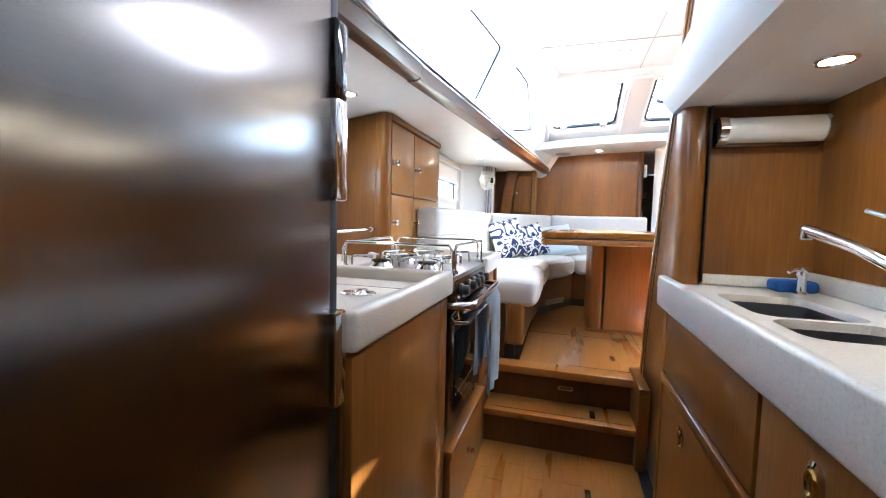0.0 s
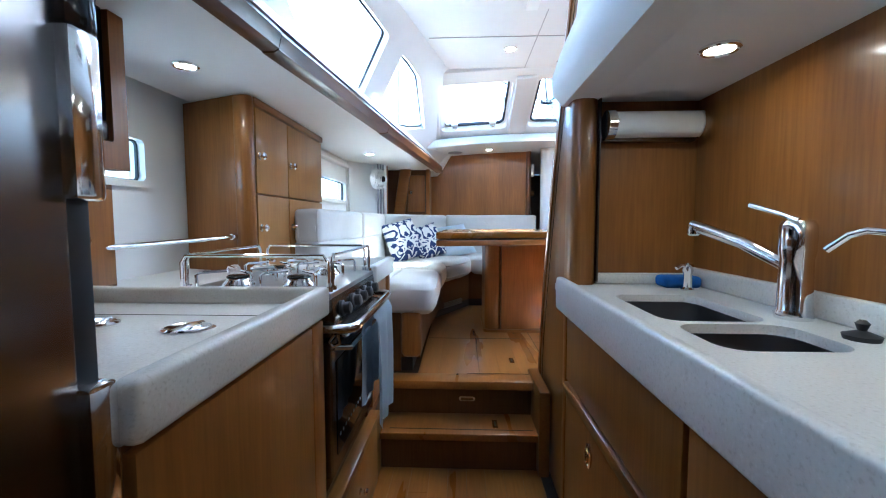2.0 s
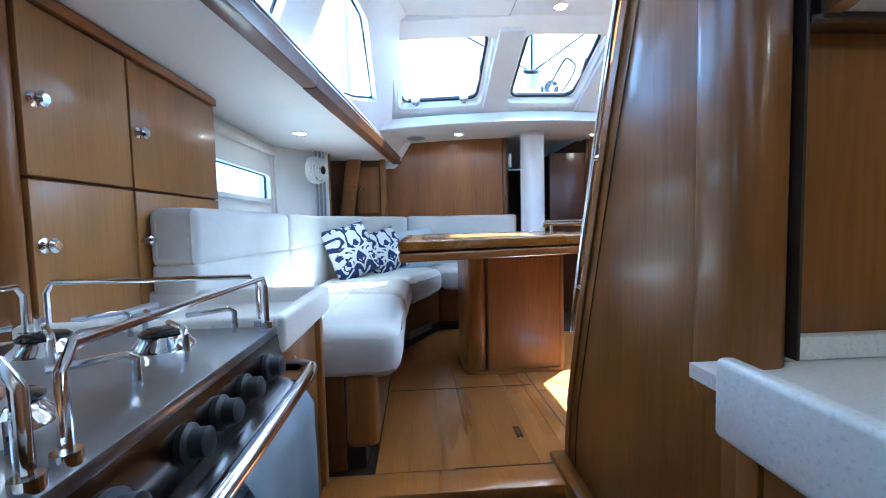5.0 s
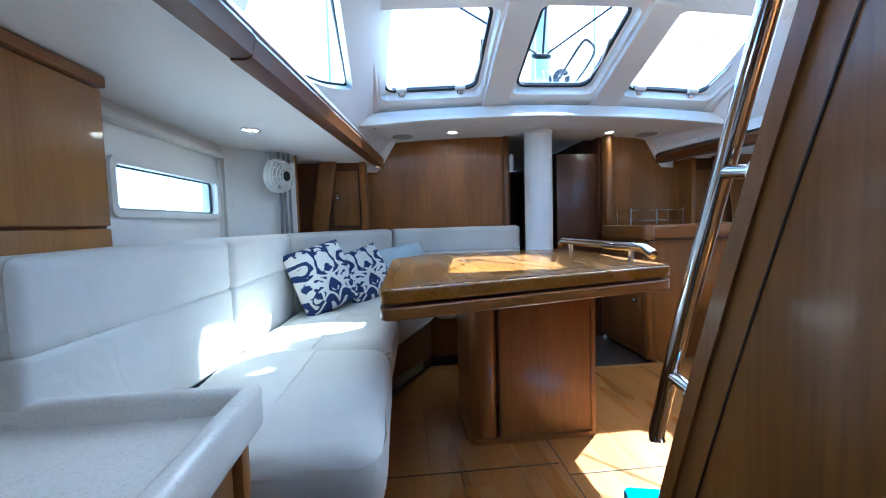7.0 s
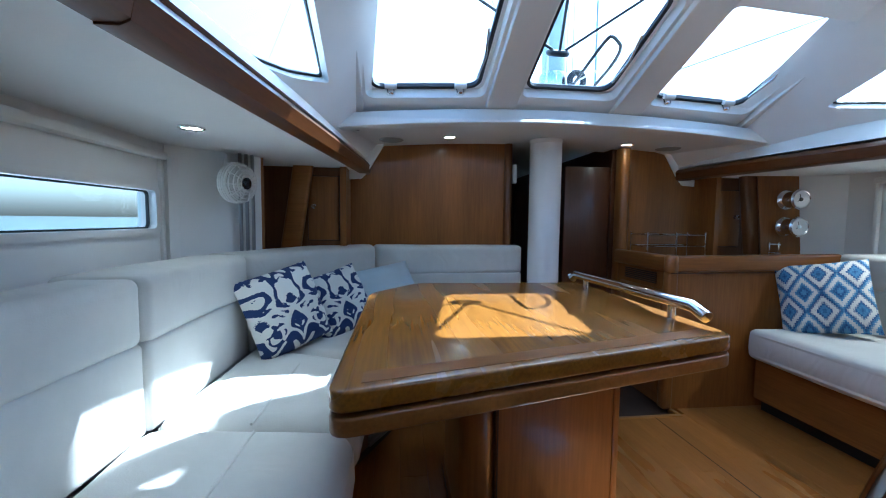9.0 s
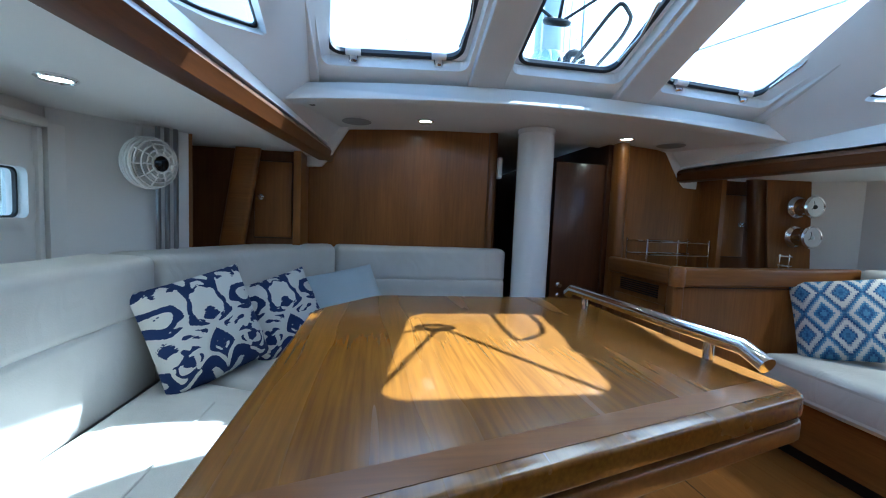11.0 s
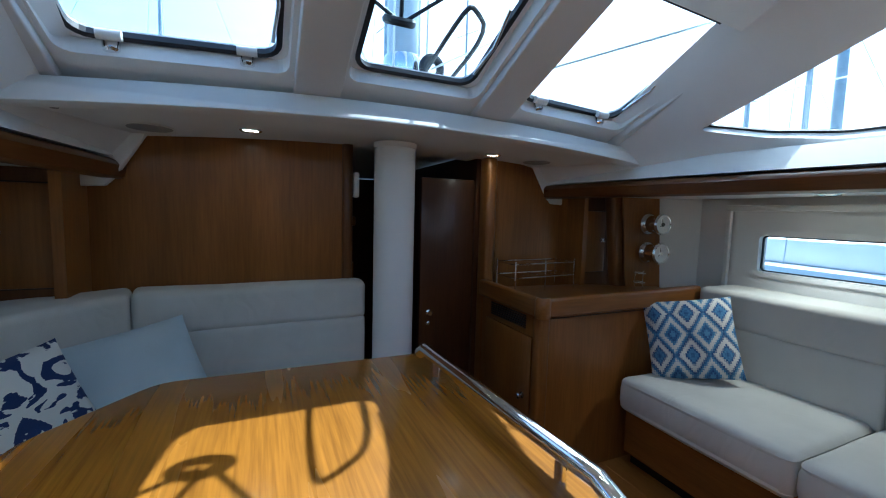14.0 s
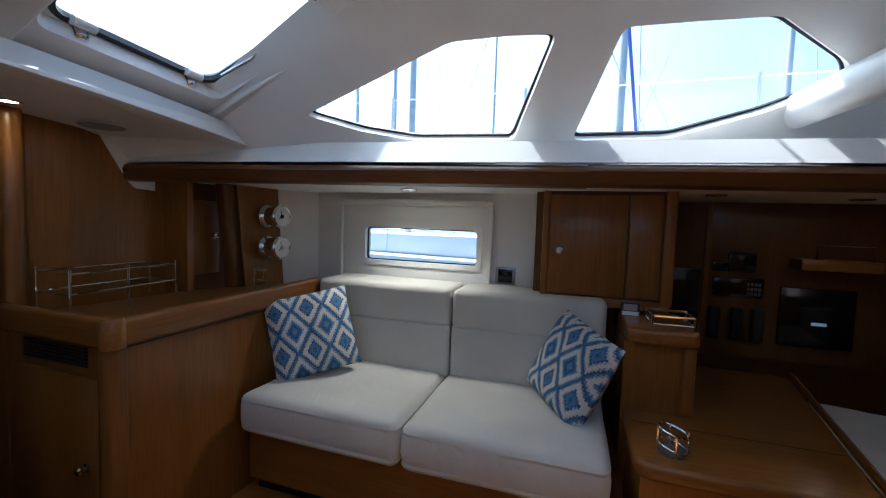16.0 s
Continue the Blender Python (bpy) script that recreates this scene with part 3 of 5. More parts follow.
# sloping forward face with three hatches
HO, HV = Vector((0, 5.065, 1.93)), Vector((0, -0.92, 0.40)).normalized()
HATCH = ((-0.20, 0.36, -0.03, 0.05), (0.54, 1.02, 0.02, 0.0), (1.20, 1.75, -0.03, -0.05))
wsc = thing("wall_windscreen", "sloping white lining round the forward hatches", "wall", "", "structure")
for i, (x0, x1, dz, tilt) in enumerate(HATCH):
    U = Vector((1, 0, tilt)).normalized()
    O = HO + Vector(((x0 + x1) / 2, 0, dz * 0.5))
    h = (x1 - x0) / 2
    lo, hi = -h - (0.16 if i == 0 else 0.09), h + (0.16 if i == 2 else 0.09)
    panel_bm = sheet([(lo, -0.08), (hi, -0.08), (hi, 0.74), (lo, 0.74)], [rrect(-h, h, 0.056, 0.62, 0.04)], O, U, HV, -0.05, None)
    part("panel", panel_bm, WHITE, wsc, "", False)
    hatch = thing("hatch", "white framed deck hatch with a black rubber seal", "hatch", "forward hatches")
    N = HV.cross(U).normalized()
    ring = part("frame", sheet(rrect(-h - 0.01, h + 0.01, 0.02, 0.63, 0.04), [rrect(-h + 0.022, h - 0.022, 0.065, 0.60, 0.06)], O + N * 0.052, U, HV, -0.03), GLOSSW, hatch, "white moulded hatch frame", False)
    part("seal", sheet(rrect(-h + 0.018, h - 0.018, 0.06, 0.605, 0.06), [rrect(-h + 0.034, h - 0.034, 0.077, 0.588, 0.045)], O + N * 0.048, U, HV, -0.018), BLACK, hatch, "black rubber seal", False)
    g = part("pane", sheet(rrect(-h + 0.018, h - 0.018, 0.06, 0.605, 0.06), [], O + N * 0.083, U, HV, -0.008), GLASS, hatch, "", False)
    g.visible_shadow = False
    for u in ((-0.165, 0.165) if i != 1 else ()):
        b = O + u * U + 0.055 * HV + N * 0.045
        lt = part("latch", lathe([(0.016, -0.012), (0.020, -0.008), (0.020, 0.028), (0.013, 0.034)], b, -N, 14), CHROME, hatch, "small chrome latch")
        part("latch_arm", cyl(b + 0.028 * HV - 0.028 * U, b + 0.028 * HV + 0.028 * U, 0.014, None, 12), PLAST, hatch)
    st = O + (h - 0.045) * U + 0.14 * HV + N * 0.04
    part("stay", tube([st, st + 0.13 * HV + 0.012 * U, st + 0.26 * HV + N * 0.02], 0.006), CHROME, hatch, "chrome support stay")

# padded beams between the hatches
def beam_point(i, x, v, d):
    x0, x1, dz, tilt = HATCH[i]
    U = Vector((1, 0, tilt)).normalized()
    N = HV.cross(U).normalized()
    return HO + Vector((x, 0, dz * 0.5 + tilt * (x - (x0 + x1) / 2))) + HV * v - N * d


for (i, xa), (j, xb) in (((0, -0.34), (0, -0.215)), ((0, 0.375), (1, 0.525)), ((1, 1.035), (2, 1.185)), ((2, 1.765), (2, 1.88))):
    cor = [beam_point(i, xa, -0.03, -0.002), beam_point(j, xb, -0.03, -0.002), beam_point(j, xb, -0.03, 0.030), beam_point(i, xa, -0.03, 0.030)]
    part("padded_beam", prism(cor, HV * 0.70, 0.006, 3), VINYL, wsc, "pale grey padded vinyl beam")

# main ceiling, in panels, open over the companionway
CZ = 2.235
soffit("ceiling", [(-0.12, 4.42), (1.67, 4.42), (1.93, 3.35), (2.32, 1.8), (1.15, 1.8), (1.15, 2.45), (1.15, 3.52), (0.36, 3.52), (0.36, 3.36), (-0.38, 3.36)], CZ, 0.05, "white panelled saloon ceiling")
soffit("ceiling", [(-0.38, 3.36), (0.36, 3.36), (0.36, 2.45), (-0.60, 2.45)], CZ - 0.002, 0.05, "white panelled ceiling")
soffit("ceiling", [(-1.0, -0.6), (-0.60, 2.46), (1.15, 2.46), (1.15, 1.8), (2.3, 1.8), (2.6, -0.6)], 2.035, 0.06, "white panelled galley ceiling")
for x0, y0, x1, y1 in ((-0.22, 3.9, 1.78, 3.9), (0.42, 3.60, 0.42, 4.40), (1.10, 3.60, 1.10, 4.40)):
    solid("trim", bx(x0 - 0.002, x1 + 0.002, y0 - 0.002, y1 + 0.002, CZ - 0.004, CZ + 0.002), JOINT, "fine joint between ceiling panels", "trim", "", "structure")
for pts in (((-1.05, 3.70), (-0.50, 3.70)), ((2.05, 3.70), (2.50, 3.70)), ((-1.2, 2.55), (-0.68, 2.55))):
    solid("trim", bx(pts[0][0], pts[1][0], pts[0][1] - 0.0015, pts[0][1] + 0.0015, 1.6705, 1.6525), JOINT, "fine joint in the deck lining", "trim", "", "structure")
# companionway: coaming and hatch runners on deck
cw = bmesh.new()
for a in ((0.30, 0.36, 2.40, 3.58), (1.15, 1.21, 2.40, 3.58)):
    bx(a[0], a[1], a[2], a[3], 2.22, 2.36, 0, 2, cw)
bx(0.30, 1.21, 2.40, 2.46, 2.03, 2.36, 0, 2, cw)
solid("trim", cw, GLOSSW, "white coaming round the companionway opening", "trim", "", "structure")

# hull windows
def slot_window(name, O, U, u0, u1, v0, v1, out):
    w = thing(name, "narrow slot window in a white rounded frame", "window", "", "structure")
    O, U, V = Vector(O), Vector(U).normalized(), Vector((0, 0, 1))
    N = U.cross(V)
    part("window_frame", sheet(rrect(u0 - 0.025, u1 + 0.025, v0 - 0.025, v1 + 0.025, 0.03), [rrect(u0, u1, v0, v1, 0.02)], O - N * out * 0.012, U, V, out * 0.02), GLOSSW, w, "", False)
    part("seal", sheet(rrect(u0, u1, v0, v1, 0.02), [rrect(u0 + 0.006, u1 - 0.006, v0 + 0.006, v1 - 0.006, 0.016)], O + N * out * 0.015, U, V, out * 0.01), BLACK, w, "thin black seal", False)
    g = part("pane", sheet(rrect(u0, u1, v0, v1, 0.02), [], O + N * out * 0.045, U, V, out * 0.006), GLASS, w, "", False)
    g.visible_shadow = False


slot_window("window_1", (-1.25, -0.6, 0), (0, 1, 0), 3.065, 3.525, 1.295, 1.45, -1)
slot_window("window_2", (-1.01, 3.87, 0), (0.02, 1, 0), 0.205, 0.875, 1.315, 1.46, -1)
slot_window("window_3", (2.585, 5.40, 0), (-0.02, -1, 0), 0.56, 1.20, 1.285, 1.465, -1)
for nm, y0, y1, x in (("a", 3.90, 4.80, -0.99), ("b", 4.12, 4.99, 2.545)):
    bl = thing("blind", "white roller blind cassette above the slot window", "blind")
    part("cassette", bx(x - 0.03, x + 0.03, y0, y1, 1.585, 1.615, 0.008), PLAST, bl)
    part("side_channel", bx(x - 0.012, x + 0.012, y1 - 0.02, y1, 1.16, 1.585, 0.003), HULLW, bl)
    part("side_channel", bx(x - 0.012, x + 0.012, y0, y0 + 0.02, 1.16, 1.585, 0.003), HULLW, bl)


# ---- recessed lamps, speakers ----
def downlight(at, on=True, axis=(0, 0, -1), lit=6.0):
    x, y, z = at
    d = thing("downlight", "round recessed ceiling lamp, lit" if on else "round recessed ceiling lamp, off", "ceiling lamp", "recessed lamps")
    part("bezel", lathe([(0.040, 0.0), (0.041, 0.005), (0.036, 0.009), (0.030, 0.006), (0.029, 0.001)], (x, y, z), axis), CHROME, d, "chrome ring")
    part("lens", lathe([(0.0285, 0.001), (0.0285, 0.004), (0.02, 0.005)], (x, y, z), axis), BULB if on else BLACKG, d, "bright lens" if on else "dark lens")
    if on:
        la = new("lamp", bpy.data.lights.new("lamp", "SPOT"))
        la.data.energy, la.data.color, la.data.spot_size, la.data.spot_blend, la.data.shadow_soft_size = lit, (1.0, 0.87, 0.68), radians(115), 0.7, 0.03
        la.location = (x, y, z - 0.02)
        la.parent = d


for at in ((-0.93, 2.73, 1.652), (-0.72, 4.476, 1.652), (-0.85, 1.7, 1.652), (2.30, 4.475, 1.652), (2.62, 2.65, 1.652)):
    downlight(at, True, (0, 0, -1), 0.05 if at[0] > 2.5 else 4.6 if at[0] > 2 else 0.3)
for at in ((0.53, 2.34, 1.515), (0.52, 1.93, 1.515), (0.52, 1.40, 1.515)):
    downlight(at, True, (0, 0, -1), 0.03)
for at in ((0.242, 5.39, hz(0.242) + 0.012), (1.34, 5.42, hz(1.34) + 0.012), (0.28, 4.07, CZ), (0.66, 4.29, CZ), (1.0, 4.27, CZ), (1.37, 4.06, CZ)):
    downlight(at, True, (0, 0, -1), 0.12)
downlight((0.655, 3.88, CZ), False)
downlight((2.45, 3.2, 1.652), False)
downlight((0.03, 2.1, 2.035), False)
for x, y in ((-0.09, 5.42), (1.61, 5.42)):
    sp = thing("speaker", "flat grey round loudspeaker set into the lining", "speaker", "ceiling speakers")
    part("grille", lathe([(0.072, 0), (0.072, 0.004), (0.066, 0.007), (0.02, 0.006)], (x, y, hz(x) + 0.012), (0, 0, -1), 32), plain("speaker_grille", (0.32, 0.32, 0.32), 0.7, 0, 0.1, 400, 0.6), sp)
    part("rim", lathe([(0.078, 0), (0.078, 0.003), (0.073, 0.003)], (x, y, hz(x) + 0.012), (0, 0, -1), 32), PLAST, sp)
solid("wall_plug", lathe([(0.012, 0), (0.013, 0.004), (0.006, 0.006)], (-0.25, 5.12, hz(-0.25) + 0.012), (0, 0, -1)), BLACK, "small dark plug in the white lining", "plug")

# ---- galley, port side ----
fridge = thing("refrigerator", "tall brushed stainless steel refrigerator with black edge", "refrigerator", at=(0.03, 0.258, 0))
part("body", bx(-1.2, -0.475, 0.25, 1.56, 0.06, 1.64), WOOD_D, fridge)
part("door", bx(-0.475, -0.448, 0.25, 1.535, 0.05, 1.64, 0.006), BRUSHED, fridge, "brushed steel door")
part("edge_strip", bx(-0.49, -0.452, 1.535, 1.562, 0.05, 1.64, 0.004), BLACK, fridge, "black edge strip")
for z0 in (0.80, 1.16):
    part("latch", bx(-0.462, -0.434, 1.53, 1.566, z0, z0 + 0.17, 0.006), CHROME, fridge, "chrome latch")
part("latch", bx(-0.470, -0.438, 1.532, 1.570, 1.33, 1.46, 0.006), BLACKG, fridge, "black latch cover")

cab = thing("base_cabinet", "cherry veneer galley base cabinet with a plain door", "cabinet")
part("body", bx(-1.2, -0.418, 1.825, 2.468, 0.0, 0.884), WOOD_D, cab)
part("door", bx(-0.418, -0.400, 1.835, 2.385, 0.03, 0.875, 0.003), WOOD_V, cab, "plain veneered door")
part("stile", bx(-0.418, -0.401, 2.39, 2.468, 0.03, 0.875, 0.003), WOOD_V, cab)


def worktop(label, x0, x1, y0, y1, rims, front):
    w = thing("worktop", label, "worktop")
    part("slab", bx(x0, x1, y0, y1, 0.886, ZC - 0.022, 0.004), STONE, w)
    for r in rims:
        part("rim", bx(*r, 0.886, ZC + 0.02, 0.012, 3), STONE, w)
    return w


wt = worktop("speckled cream worktop with a raised rim and lift-out lids", -1.2, -0.41, 1.825, 2.47, [(-0.420, -0.386, 1.825, 2.485), (-1.19, -0.41, 2.45, 2.485), (-1.20, -1.165, 1.83, 2.455)], -0.386)
for x, y in ((-0.58, 2.19), (-0.81, 2.22)):
    lp = part("lid_pull", lathe([(0.05, 0), (0.052, 0.004), (0.045, 0.007), (0.036, 0.004), (0.02, 0.003)], (0, 0, 0)), CHROME, wt, "recessed chrome lid pull")
    lp.location, lp.scale = (x, y, ZC - 0.023), (1.0, 0.8, 1)
    b = part("pull_bar", tube([(x, y - 0.045, ZC - 0.02), (x, y, ZC - 0.014), (x, y + 0.045, ZC - 0.02)], 0.006, 8), CHROME, wt)
part("lid_joint", bx(-1.1, -0.45, 2.31, 2.313, ZC - 0.024, ZC - 0.0212), SEAM, wt, "fine joint between the lids")

wc = thing("wall_cabinet", "cherry cupboard under the microwave, standing on the worktop", "cabinet")
part("body", bx(-1.25, -1.07, 1.57, 2.58, ZC, 1.25), WOOD_D, wc)
cdoor = part("door", bx(-1.07, -1.052, 1.60, 2.56, ZC + 0.012, 1.235, 0.003), WOOD_V, wc)
knob_at(cdoor, (-1.052, 2.44, 1.09), (1, 0, 0), 0.02)
mw = thing("microwave", "built-in microwave with dark glass door in a cherry surround", "microwave", at=(0.12, -0.19, 0.02))
part("surround", sheet([(1.57, 1.25), (2.62, 1.25), (2.62, 1.67), (1.57, 1.67)], [rrect(1.95, 2.575, 1.315, 1.645, 0.008)], (-1.05, 0, 0), (0, 1, 0), (0, 0, 1), 0.045), WOOD_V, mw)
part("case", bx(-1.25, -1.03, 1.60, 2.60, 1.27, 1.66), BLACK, mw)
part("door_glass", bx(-1.03, -1.015, 1.955, 2.45, 1.365, 1.64, 0.004), BLACKG, mw, "black glass door")
part("lower_strip", bx(-1.03, -1.012, 1.955, 2.57, 1.318, 1.362, 0.004), BRUSHED, mw, "brushed steel strip")
pn = part("control_panel", bx(-1.03, -1.015, 2.455, 2.57, 1.365, 1.64, 0.004), BLACKG, mw, "black control panel")
for k in range(6):
    part("button_row", bx(-1.0155, -1.0140, 2.49 + 0.006 * (k % 2), 2.535, 1.385 + k * 0.034, 1.3875 + k * 0.034), HOB, pn)

# cooker
ck = thing("cooker", "stainless gimballed gas cooker with four burners and fiddle rail", "cooker", at=(0.03, 0.15, 0))
part("body", bx(-0.86, -0.455, 2.345, 2.885, 0.34, 0.93, 0.004), BRUSHED, ck)
part("cooktop", bx(-0.87, -0.415, 2.34, 2.89, 0.925, 0.945, 0.005), HOB, ck, "brushed steel cooktop")
part("control_panel", prism([(-0.415, 2.345, 0.93), (-0.405, 2.345, 0.85), (-0.46, 2.345, 0.84), (-0.46, 2.345, 0.93)], (0, 0.54, 0), 0.003), BRUSHED, ck, "sloping steel control panel")
part("trim_shelf", prism([(-0.40, 2.35, 0.835), (-0.375, 2.35, 0.822), (-0.46, 2.35, 0.815), (-0.46, 2.35, 0.84)], (0, 0.53, 0)), BRUSHED, ck)
for y in (2.41, 2.53, 2.61, 2.69, 2.79):
    part("control_knob", lathe([(0.024, 0), (0.024, 0.008), (0.018, 0.012), (0.017, 0.028), (0.012, 0.031)], (-0.409, y, 0.888), (1, 0, 0.12)), BLACK, ck, "black control knob")
for x, y in ((-0.56, 2.48), (-0.56, 2.75), (-0.75, 2.48), (-0.75, 2.75)):
    bn = part("burner", lathe([(0.048, 0), (0.046, 0.006), (0.036, 0.016), (0.034, 0.022), (0.012, 0.022)], (x, y, 0.945)), CHROME, ck, "flared steel burner")
    part("burner_cap", lathe([(0.034, 0.022), (0.036, 0.026), (0.03, 0.031), (0.01, 0.032)], (x, y, 0.945)), BLACKG, bn, "black burner cap")
    for k in range(4):
        a = math.pi / 4 + k * math.pi / 2
        c, s_ = math.cos(a), math.sin(a)
        gr = tube([(x + 0.115 * c, y + 0.115 * s_, 0.945), (x + 0.115 * c, y + 0.115 * s_, 0.985), (x + 0.105 * c, y + 0.105 * s_, 0.992), (x + 0.035 * c, y + 0.035 * s_, 0.992)], 0.005, 8)
        part("pan_support", gr, CHROME, ck, "bent steel pan support")
rl = bmesh.new()
zr = 1.045
for side in ([(-0.43, 2.365, 0.945), (-0.43, 2.365, zr), (-0.85, 2.365, zr), (-0.85, 2.365, 0.945)], [(-0.43, 2.40, 0.945), (-0.43, 2.40, zr), (-0.43, 2.86, zr), (-0.43, 2.86, 0.945)], [(-0.45, 2.875, 0.945), (-0.45, 2.875, zr), (-0.85, 2.875, zr), (-0.85, 2.875, 0.945)], [(-0.86, 2.40, 0.945), (-0.86, 2.40, zr), (-0.86, 2.84, zr), (-0.86, 2.84, 0.945)]):
    a, b, c, d = [Vector(p) for p in side]
    tube([a, b + (a - b) * 0.2, b + (c - b) * 0.03, c + (b - c) * 0.03, c + (d - c) * 0.2, d], 0.0052, 8, rl)
    for q in (a, d):
        cyl(q, q + Vector((0, 0, 0.012)), 0.012, None, 10, rl)
part("fiddle_rail", rl, CHROME, ck, "polished steel fiddle rail")
od = part("oven_door", bx(-0.455, -0.425, 2.36, 2.875, 0.40, 0.80, 0.006), BRUSHED, ck, "steel oven door")
part("oven_window", bx(-0.4265, -0.4225, 2.40, 2.84, 0.45, 0.735, 0.004), BLACKG, od, "dark glass oven window")
for k in range(14):
    part("oven_rack_bar", bx(-0.424, -0.4215, 2.42 + k * 0.03, 2.43 + k * 0.03, 0.50, 0.508), HOB, od)
part("oven_handle", tube([(-0.43, 2.40, 0.775), (-0.385, 2.41, 0.775), (-0.385, 2.82, 0.775), (-0.43, 2.83, 0.775)], 0.010, 10), CHROME, od, "tubular oven handle")
gb = thing("grab_bar", "polished stainless crash bar across the cooker", "grab bar", at=(0.022, 0.17, 0.02))
part("bar", tube([(-0.452, 2.315, 0.825), (-0.36, 2.325, 0.825), (-0.345, 2.36, 0.825), (-0.345, 2.86, 0.825), (-0.36, 2.90, 0.825), (-0.44, 2.905, 0.825)], 0.014, 14, None, 2), CHROME, gb)
for y in (2.315, 2.905):
    part("flange", lathe([(0.026, 0), (0.026, 0.006), (0.016, 0.010)], (-0.452, y, 0.825), (1, 0, 0)), CHROME, gb)
part("safety_eye", tube([(-0.39, 2.32, 0.81), (-0.385, 2.32, 0.785), (-0.405, 2.32, 0.775), (-0.415, 2.32, 0.79), (-0.40, 2.32, 0.81)], 0.004, 8), CHROME, gb)
# towel over the bar
tw = bmesh.new()
cols, rows_ = 14, 26
grid = []
for i in range(rows_ + 1):
    t = i / rows_
    row = []
    for j in range(cols + 1):
        u = j / cols
        y = 2.67 + 0.27 * u * (1 - 0.10 * abs(t - 0.4))
        f = 0.010 * math.sin(u * 15 + 2 * t) * min(1, abs(t - 0.35) * 4)
        if t < 0.35:
            x, z = -0.366 - 0.004, 0.842 - (0.35 - t) * 0.9
        else:
            x, z = -0.322 + 0.004, 0.842 - (t - 0.35) * 0.62
        k = max(0.0, 1 - abs(t - 0.35) * 14)
        x, z = x * (1 - k) + k * -0.345 + 0.022, z + 0.004 * k + 0.02
        row.append(tw.verts.new((x + f, y + 0.03 * (t - 0.35), z)))
    grid.append(row)
for a, b in zip(grid, grid[1:]):
    for j in range(cols):
        tw.faces.new((a[j], a[j + 1], b[j + 1], b[j]))
bmesh.ops.solidify(tw, geom=tw.faces[:], thickness=0.004)
solid("towel", tw, TOWEL, "grey blue tea towel folded over the crash bar", "towel")
dw = thing("base_cabinet", "cherry drawer front below the cooker", "cabinet", at=(0.03, 0.15, 0))
part("body", bx(-0.95, -0.43, 2.33, 3.20, 0.0, 0.33), WOOD_D, dw)
part("drawer_front", bx(-0.43, -0.412, 2.34, 2.90, 0.04, 0.30, 0.003), WOOD_V, dw)
part("top_rail", bx(-0.45, -0.405, 2.33, 2.93, 0.305, 0.34, 0.006), WOOD_Y, dw)
knob_at(dw, (-0.412, 2.60, 0.20), (1, 0, 0), 0.012)
c2 = thing("base_cabinet", "narrow cherry cabinet between cooker and settee", "cabinet")
part("body", bx(-0.95, -0.418, 3.03, 3.40, 0.33, 0.886), WOOD_D, c2)
d2 = part("door", bx(-0.418, -0.400, 3.05, 3.37, 0.36, 0.875, 0.003), WOOD_V, c2)
part("post", bx(-0.425, -0.385, 3.375, 3.41, 0.0, 0.886, 0.01), WOOD_V, c2)
part("handle", lathe([(0.016, 0), (0.018, 0.004), (0.010, 0.007)], (-0.400, 3.16, 0.82), (1, 0, 0)), CHROME, d2, "chrome flush pull")
w2 = worktop("small speckled cream worktop tray beside the settee", -0.98, -0.385, 3.03, 3.43, [(-0.405, -0.370, 3.022, 3.445), (-0.98, -0.38, 3.41, 3.445), (-0.98, -0.38, 3.018, 3.045), (-0.98, -0.95, 3.03, 3.43)], 0)
wb = thing("worktop", "pale ledge behind the cooker below the window", "worktop")
part("slab", bx(-1.25, -0.85, 2.487, 3.42, 0.88, 0.935, 0.006), STONE, wb)
lb = thing("warning_label", "small red and white danger label on the ledge", "label", at=(0, 0.12, 0))
part("plate", bx(-1.02, -0.99, 2.335, 2.337, 0.93, 0.931), CARD, lb)
pl = part("label_face", bx(-0.949, -0.9478, 2.345, 2.43, 0.915, 0.945), RED, lb, "red label")
txt = bpy.data.curves.new("danger", "FONT")
txt.body, txt.size, txt.extrude, txt.align_x, txt.align_y = "DANGER", 0.016, 0.0004, "CENTER", "CENTER"
to = new("lettering", txt)
to.matrix_world = Matrix.Translation((-0.9470, 2.3875, 0.934)) @ Euler((radians(90), 0, radians(90))).to_matrix().to_4x4()
txt.materials.append(CARD)
to.parent = lb
hr = thing("hand_rail", "thin stainless rail across the hull window", "rail", at=(0.07, -0.12, -0.02))
part("bar", tube([(-1.20, 2.35, 1.075), (-1.02, 3.13, 1.10)], 0.009, 10), CHROME, hr)
part("end_ball", lathe([(0.012, -0.012), (0.016, 0), (0.012, 0.012)], (-1.02, 3.13, 1.10), (0.2, 1, 0)), CHROME, hr)

# tall locker
lk = thing("locker", "tall cherry locker with four pale doors and chrome knobs", "locker", at=(0.091, 0, 0))
part("body", zprism([(-1.32, 3.14), (-1.03, 3.03), (-0.985, 3.05), (-0.985, 3.865), (-1.32, 3.865)], 0.90, 1.648), WOOD_V, lk)
part("corner_post", zprism([(-1.04, 3.025), (-1.0, 3.010), (-0.968, 3.018), (-0.958, 3.045), (-0.985, 3.075), (-1.03, 3.06)], 0.90, 1.648, 0.012, 3), WOOD_V, lk, "rounded solid corner post")
part("lower_panel", bx(-1.0, -0.968, 3.05, 3.865, 0.55, 0.905), WOOD_V, lk)
part("top_rail", bx(-0.985, -0.958, 3.05, 3.865, 1.618, 1.648, 0.004), WOOD_Y, lk)
